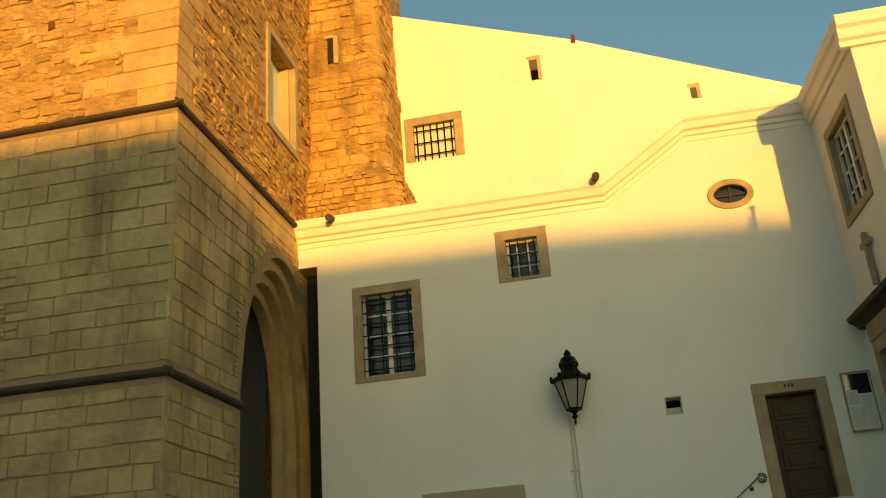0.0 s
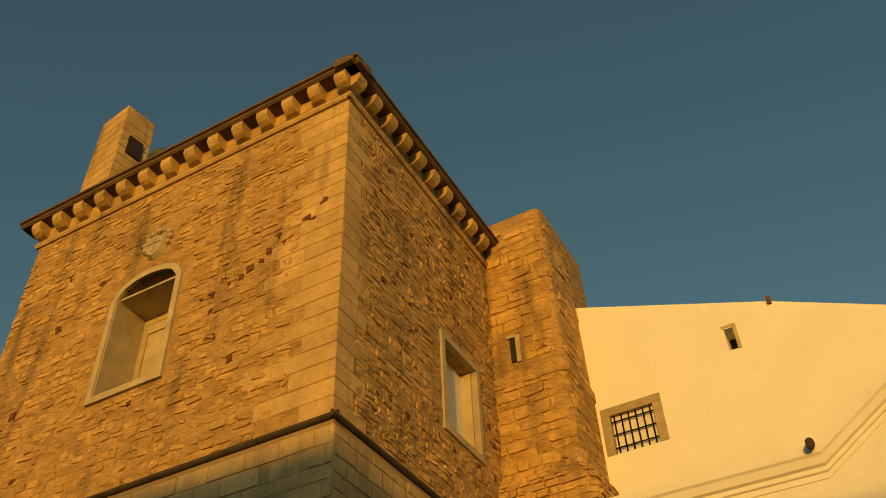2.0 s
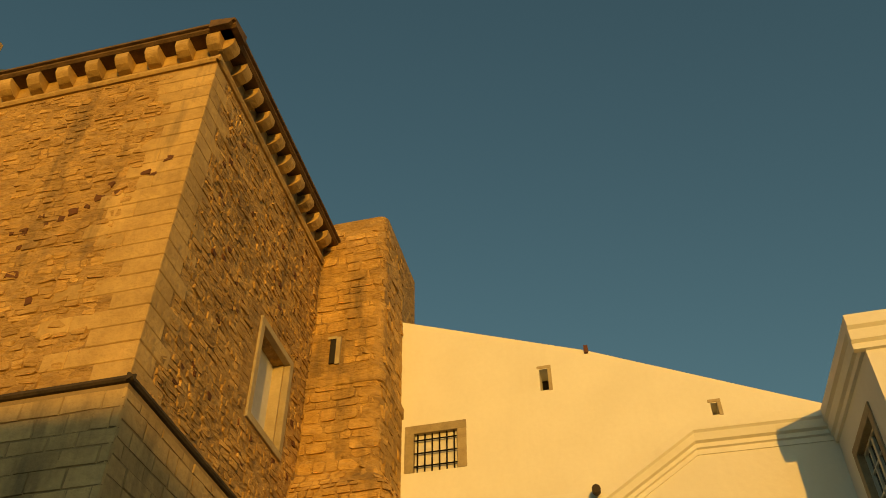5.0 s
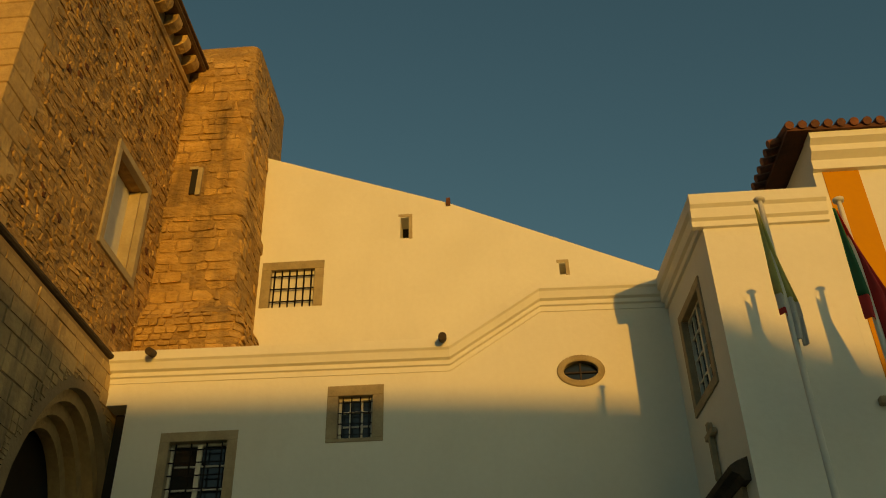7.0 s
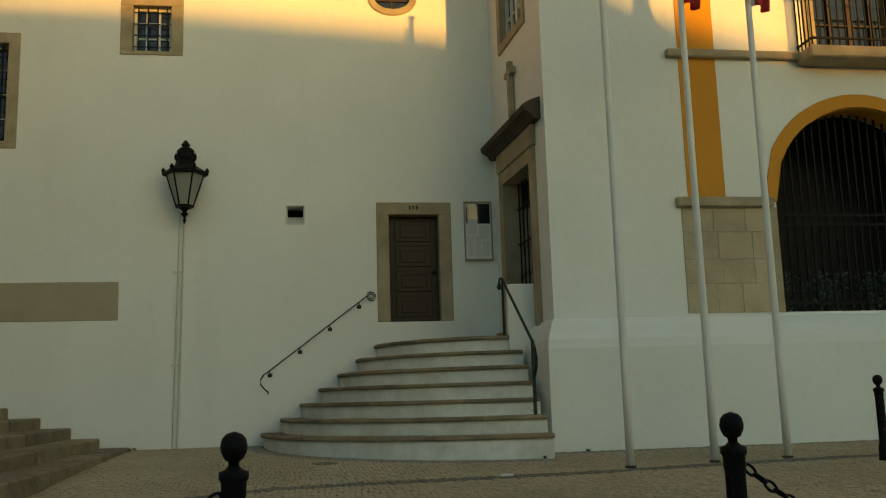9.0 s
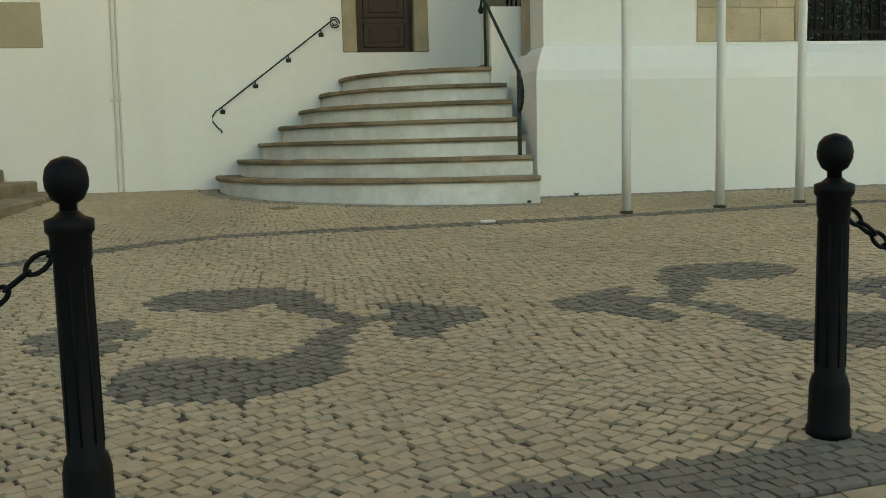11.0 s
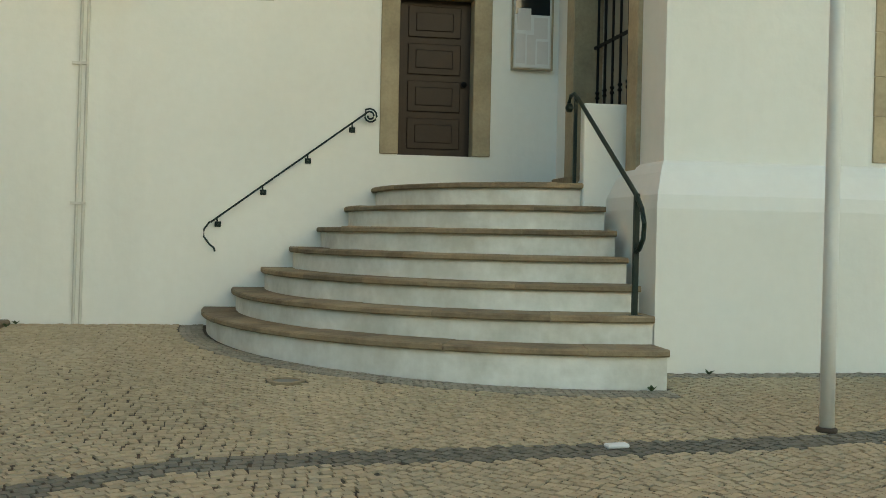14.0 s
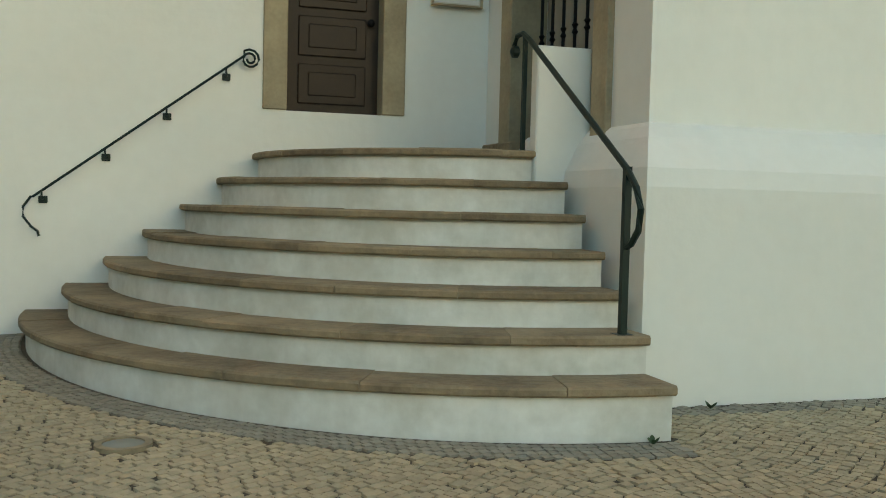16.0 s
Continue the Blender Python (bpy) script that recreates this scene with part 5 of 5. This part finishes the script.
def setts(x0, x1, y0, y1, size, turn, warp, seed):
    """Centres and turn of a field of small stones in wavering rows."""
    g = np.random.default_rng(seed)
    n = int(max(x1 - x0, y1 - y0) * 1.5 / size)
    i, j = np.meshgrid(np.arange(-n // 2, n // 2), np.arange(-n // 2, n // 2))
    u = (i + 0.5 * (j % 2)) * size + g.normal(0, size * 0.13, i.shape)
    w = j * size + g.normal(0, size * 0.08, i.shape)
    w = w + warp * np.sin(u * 1.9) + 0.5 * warp * np.sin(u * 4.3 + 1.0 + 0.8 * w)
    c, s = math.cos(turn), math.sin(turn)
    x = (x0 + x1) / 2 + c * u - s * w
    y = (y0 + y1) / 2 + s * u + c * w
    a = turn + np.arctan(warp * (1.9 * np.cos(u * 1.9) + 2.15 * np.cos(u * 4.3 + 1.0 + 0.8 * j * size))) + g.normal(0, 0.07, i.shape)
    ok = (x > x0) & (x < x1) & (y > y0) & (y < y1)
    return x[ok], y[ok], a[ok], g


def sett_mesh(x, y, a, z, size, height, g):
    """Corner arrays of all stones: a foot below the joint, an eased top."""
    n = len(x)
    half = size * 0.5 * g.uniform(0.88, 1.0, (n, 2))
    lift = g.normal(0, 0.0014, n) + height
    verts = np.zeros((n, 8, 3))
    c, s = np.cos(a), np.sin(a)
    for k, (sx, sy) in enumerate(((-1, -1), (1, -1), (1, 1), (-1, 1))):
        jx, jy = g.normal(0, size * 0.045, n), g.normal(0, size * 0.045, n)
        for base, share, zz in ((0, 1.0, -0.02), (4, 0.94, lift)):
            px, py = sx * half[:, 0] * share + jx, sy * half[:, 1] * share + jy
            verts[:, base + k, 0] = x + c * px - s * py
            verts[:, base + k, 1] = y + s * px + c * py
            verts[:, base + k, 2] = z + zz
    return verts


def sett_object(verts, name, material, parent, label):
    n = len(verts)
    faces = (np.array(FACES)[None] + 8 * np.arange(n)[:, None, None]).reshape(-1, 4)
    return joined(name, verts.reshape(-1, 3).tolist(), faces.tolist(), material, parent, label, "stuff")


SIZE = 0.06
x, y, a, g = setts(-8.0, 9.5, -12.7, 0.3, SIZE, radians(28), 0.09, 3)
keep = (y > kerb_y(x) + 0.02) & (y < -0.02) & ((np.hypot(x - SCX, y) > 3.77) | (x > SCX + 0.02)) & ~((x > 1.86) & (y > -3.14))
keep &= ~((x < -3.9) & (y > -9.05)) & (np.hypot(x - dx, y - dy) > 0.155)
keep &= ~((np.hypot(x - SCX, y) < 4.04) & (x < SCX)) & (y > kerb_y(x) + 0.33)
x, y, a = x[keep], y[keep], a[keep]
# three curved rows round the steps, four straight rows along the kerb
edge = []
for k in range(4):
    r = 3.82 + 0.058 * k
    for q in np.arange(0.01 + 0.007 * k, math.pi / 2, 0.06 / r):
        edge.append((SCX - r * math.cos(q), -r * math.sin(q), math.pi / 2 - q))
for k in range(6):
    for u in np.arange(-8 + 0.03 * (k % 2), 9.5, 0.06):
        edge.append((u, kerb_y(u) + 0.03 + 0.057 * k, math.atan(KERB_SLOPE)))
edge = np.array(edge)
edge[:, 2] += g.normal(0, 0.06, len(edge))
x, y, a = np.r_[x, edge[:, 0]], np.r_[y, edge[:, 1]], np.r_[a, edge[:, 2]]
band_y = np.interp(x, [p[0] for p in BAND], [p[1] for p in BAND])
dark = np.abs(y - band_y) < 0.13 * np.where(x < -2, 1.25, 1.0)
dark |= (y < kerb_y(x) + 0.33)
grey = ((np.hypot(x - SCX, y) < 4.03) & (x < SCX)) | ((x > SCX) & (y > -3.32))
for st in STROKES:
    dark |= near(x, y, st, 0.005)
dark &= ~grey
V = sett_mesh(x, y, a, ground_z(x, y), SIZE, 0.004, g)
first300 = (~dark) & (~grey) & (np.hypot(x - 0.4, y + 4.45) < 0.56)
idx = np.flatnonzero(first300)[:300]
mask = np.zeros(len(x), bool)
mask[idx] = True
sett_object(V[grey], "grey_setts", GREYSETT, pavement, "small grey setts along steps and wall")
sett_object(V[~dark & ~grey & ~mask], "setts", COBBLE, pavement, "small cream limestone setts")
sett_object(V[dark], "dark_setts", BASALT, pavement, "small dark basalt setts")
for k in idx:
    joined("sett", V[k].tolist(), FACES, COBBLE, pavement)

# kerb stones and the rough road
kerb = thing("kerb", "pale worn stone kerb between pavement and road", "kerb", kind="structure")
rnd = random.Random(21)
u = -9.0
while u < 9:
    w = rnd.uniform(0.3, 0.75)
    x0, x1 = u + 0.0015, u + w - 0.0015
    za = ground_z(0, kerb_y(u)) + rnd.uniform(-0.004, 0.004)
    bm = bmesh.new()
    hexa(bm, [(x0, kerb_y(x0) - 0.19, ROAD_Z - 0.15), (x1, kerb_y(x1) - 0.19, ROAD_Z - 0.15), (x1, kerb_y(x1) - 0.004, ROAD_Z - 0.15), (x0, kerb_y(x0) - 0.004, ROAD_Z - 0.15), (x0, kerb_y(x0) - 0.17, za), (x1, kerb_y(x1) - 0.17, za), (x1, kerb_y(x1) - 0.004, za + 0.004), (x0, kerb_y(x0) - 0.004, za + 0.004)])
    long_edges = [e for e in bm.edges if abs(e.verts[0].co.x - e.verts[1].co.x) > 0.1]
    bmesh.ops.bevel(bm, geom=long_edges, offset=0.016, segments=3, affect="EDGES")
    part("kerb_stone", bm, KERB, kerb)
    u += w
road = thing("road", "old uneven granite sett road beside the kerb", "road", kind="structure")
RS = 0.145
x, y, a, g = setts(-7, 7, -19.5, -10.2, RS, math.atan(KERB_SLOPE), 0.012, 8)
a = a + 0.6 * (math.atan(KERB_SLOPE) - a)
keep = y < kerb_y(x) - 0.21
V = sett_mesh(x[keep], y[keep], a[keep], np.full(keep.sum(), ROAD_Z + 0.004), RS, 0.008, g)
mid = V[:, 4:].mean(axis=1, keepdims=True)
V[:, 4:, :2] = mid[:, :, :2] + 0.93 * (V[:, 4:, :2] - mid[:, :, :2])
V[:, 4:, 2] += g.normal(0, 0.002, (len(V), 4))
xk, yk = x[keep], y[keep]
pick = np.flatnonzero((yk > -12.9) & (np.abs(xk + 0.3) < 2.0))[:280]
mask = np.zeros(len(xk), bool)
mask[pick] = True
sett_object(V[~mask], "road_setts", SETT, road, "rough granite setts")
for k in pick:
    joined("road_sett", V[k].tolist(), FACES, SETT, road)
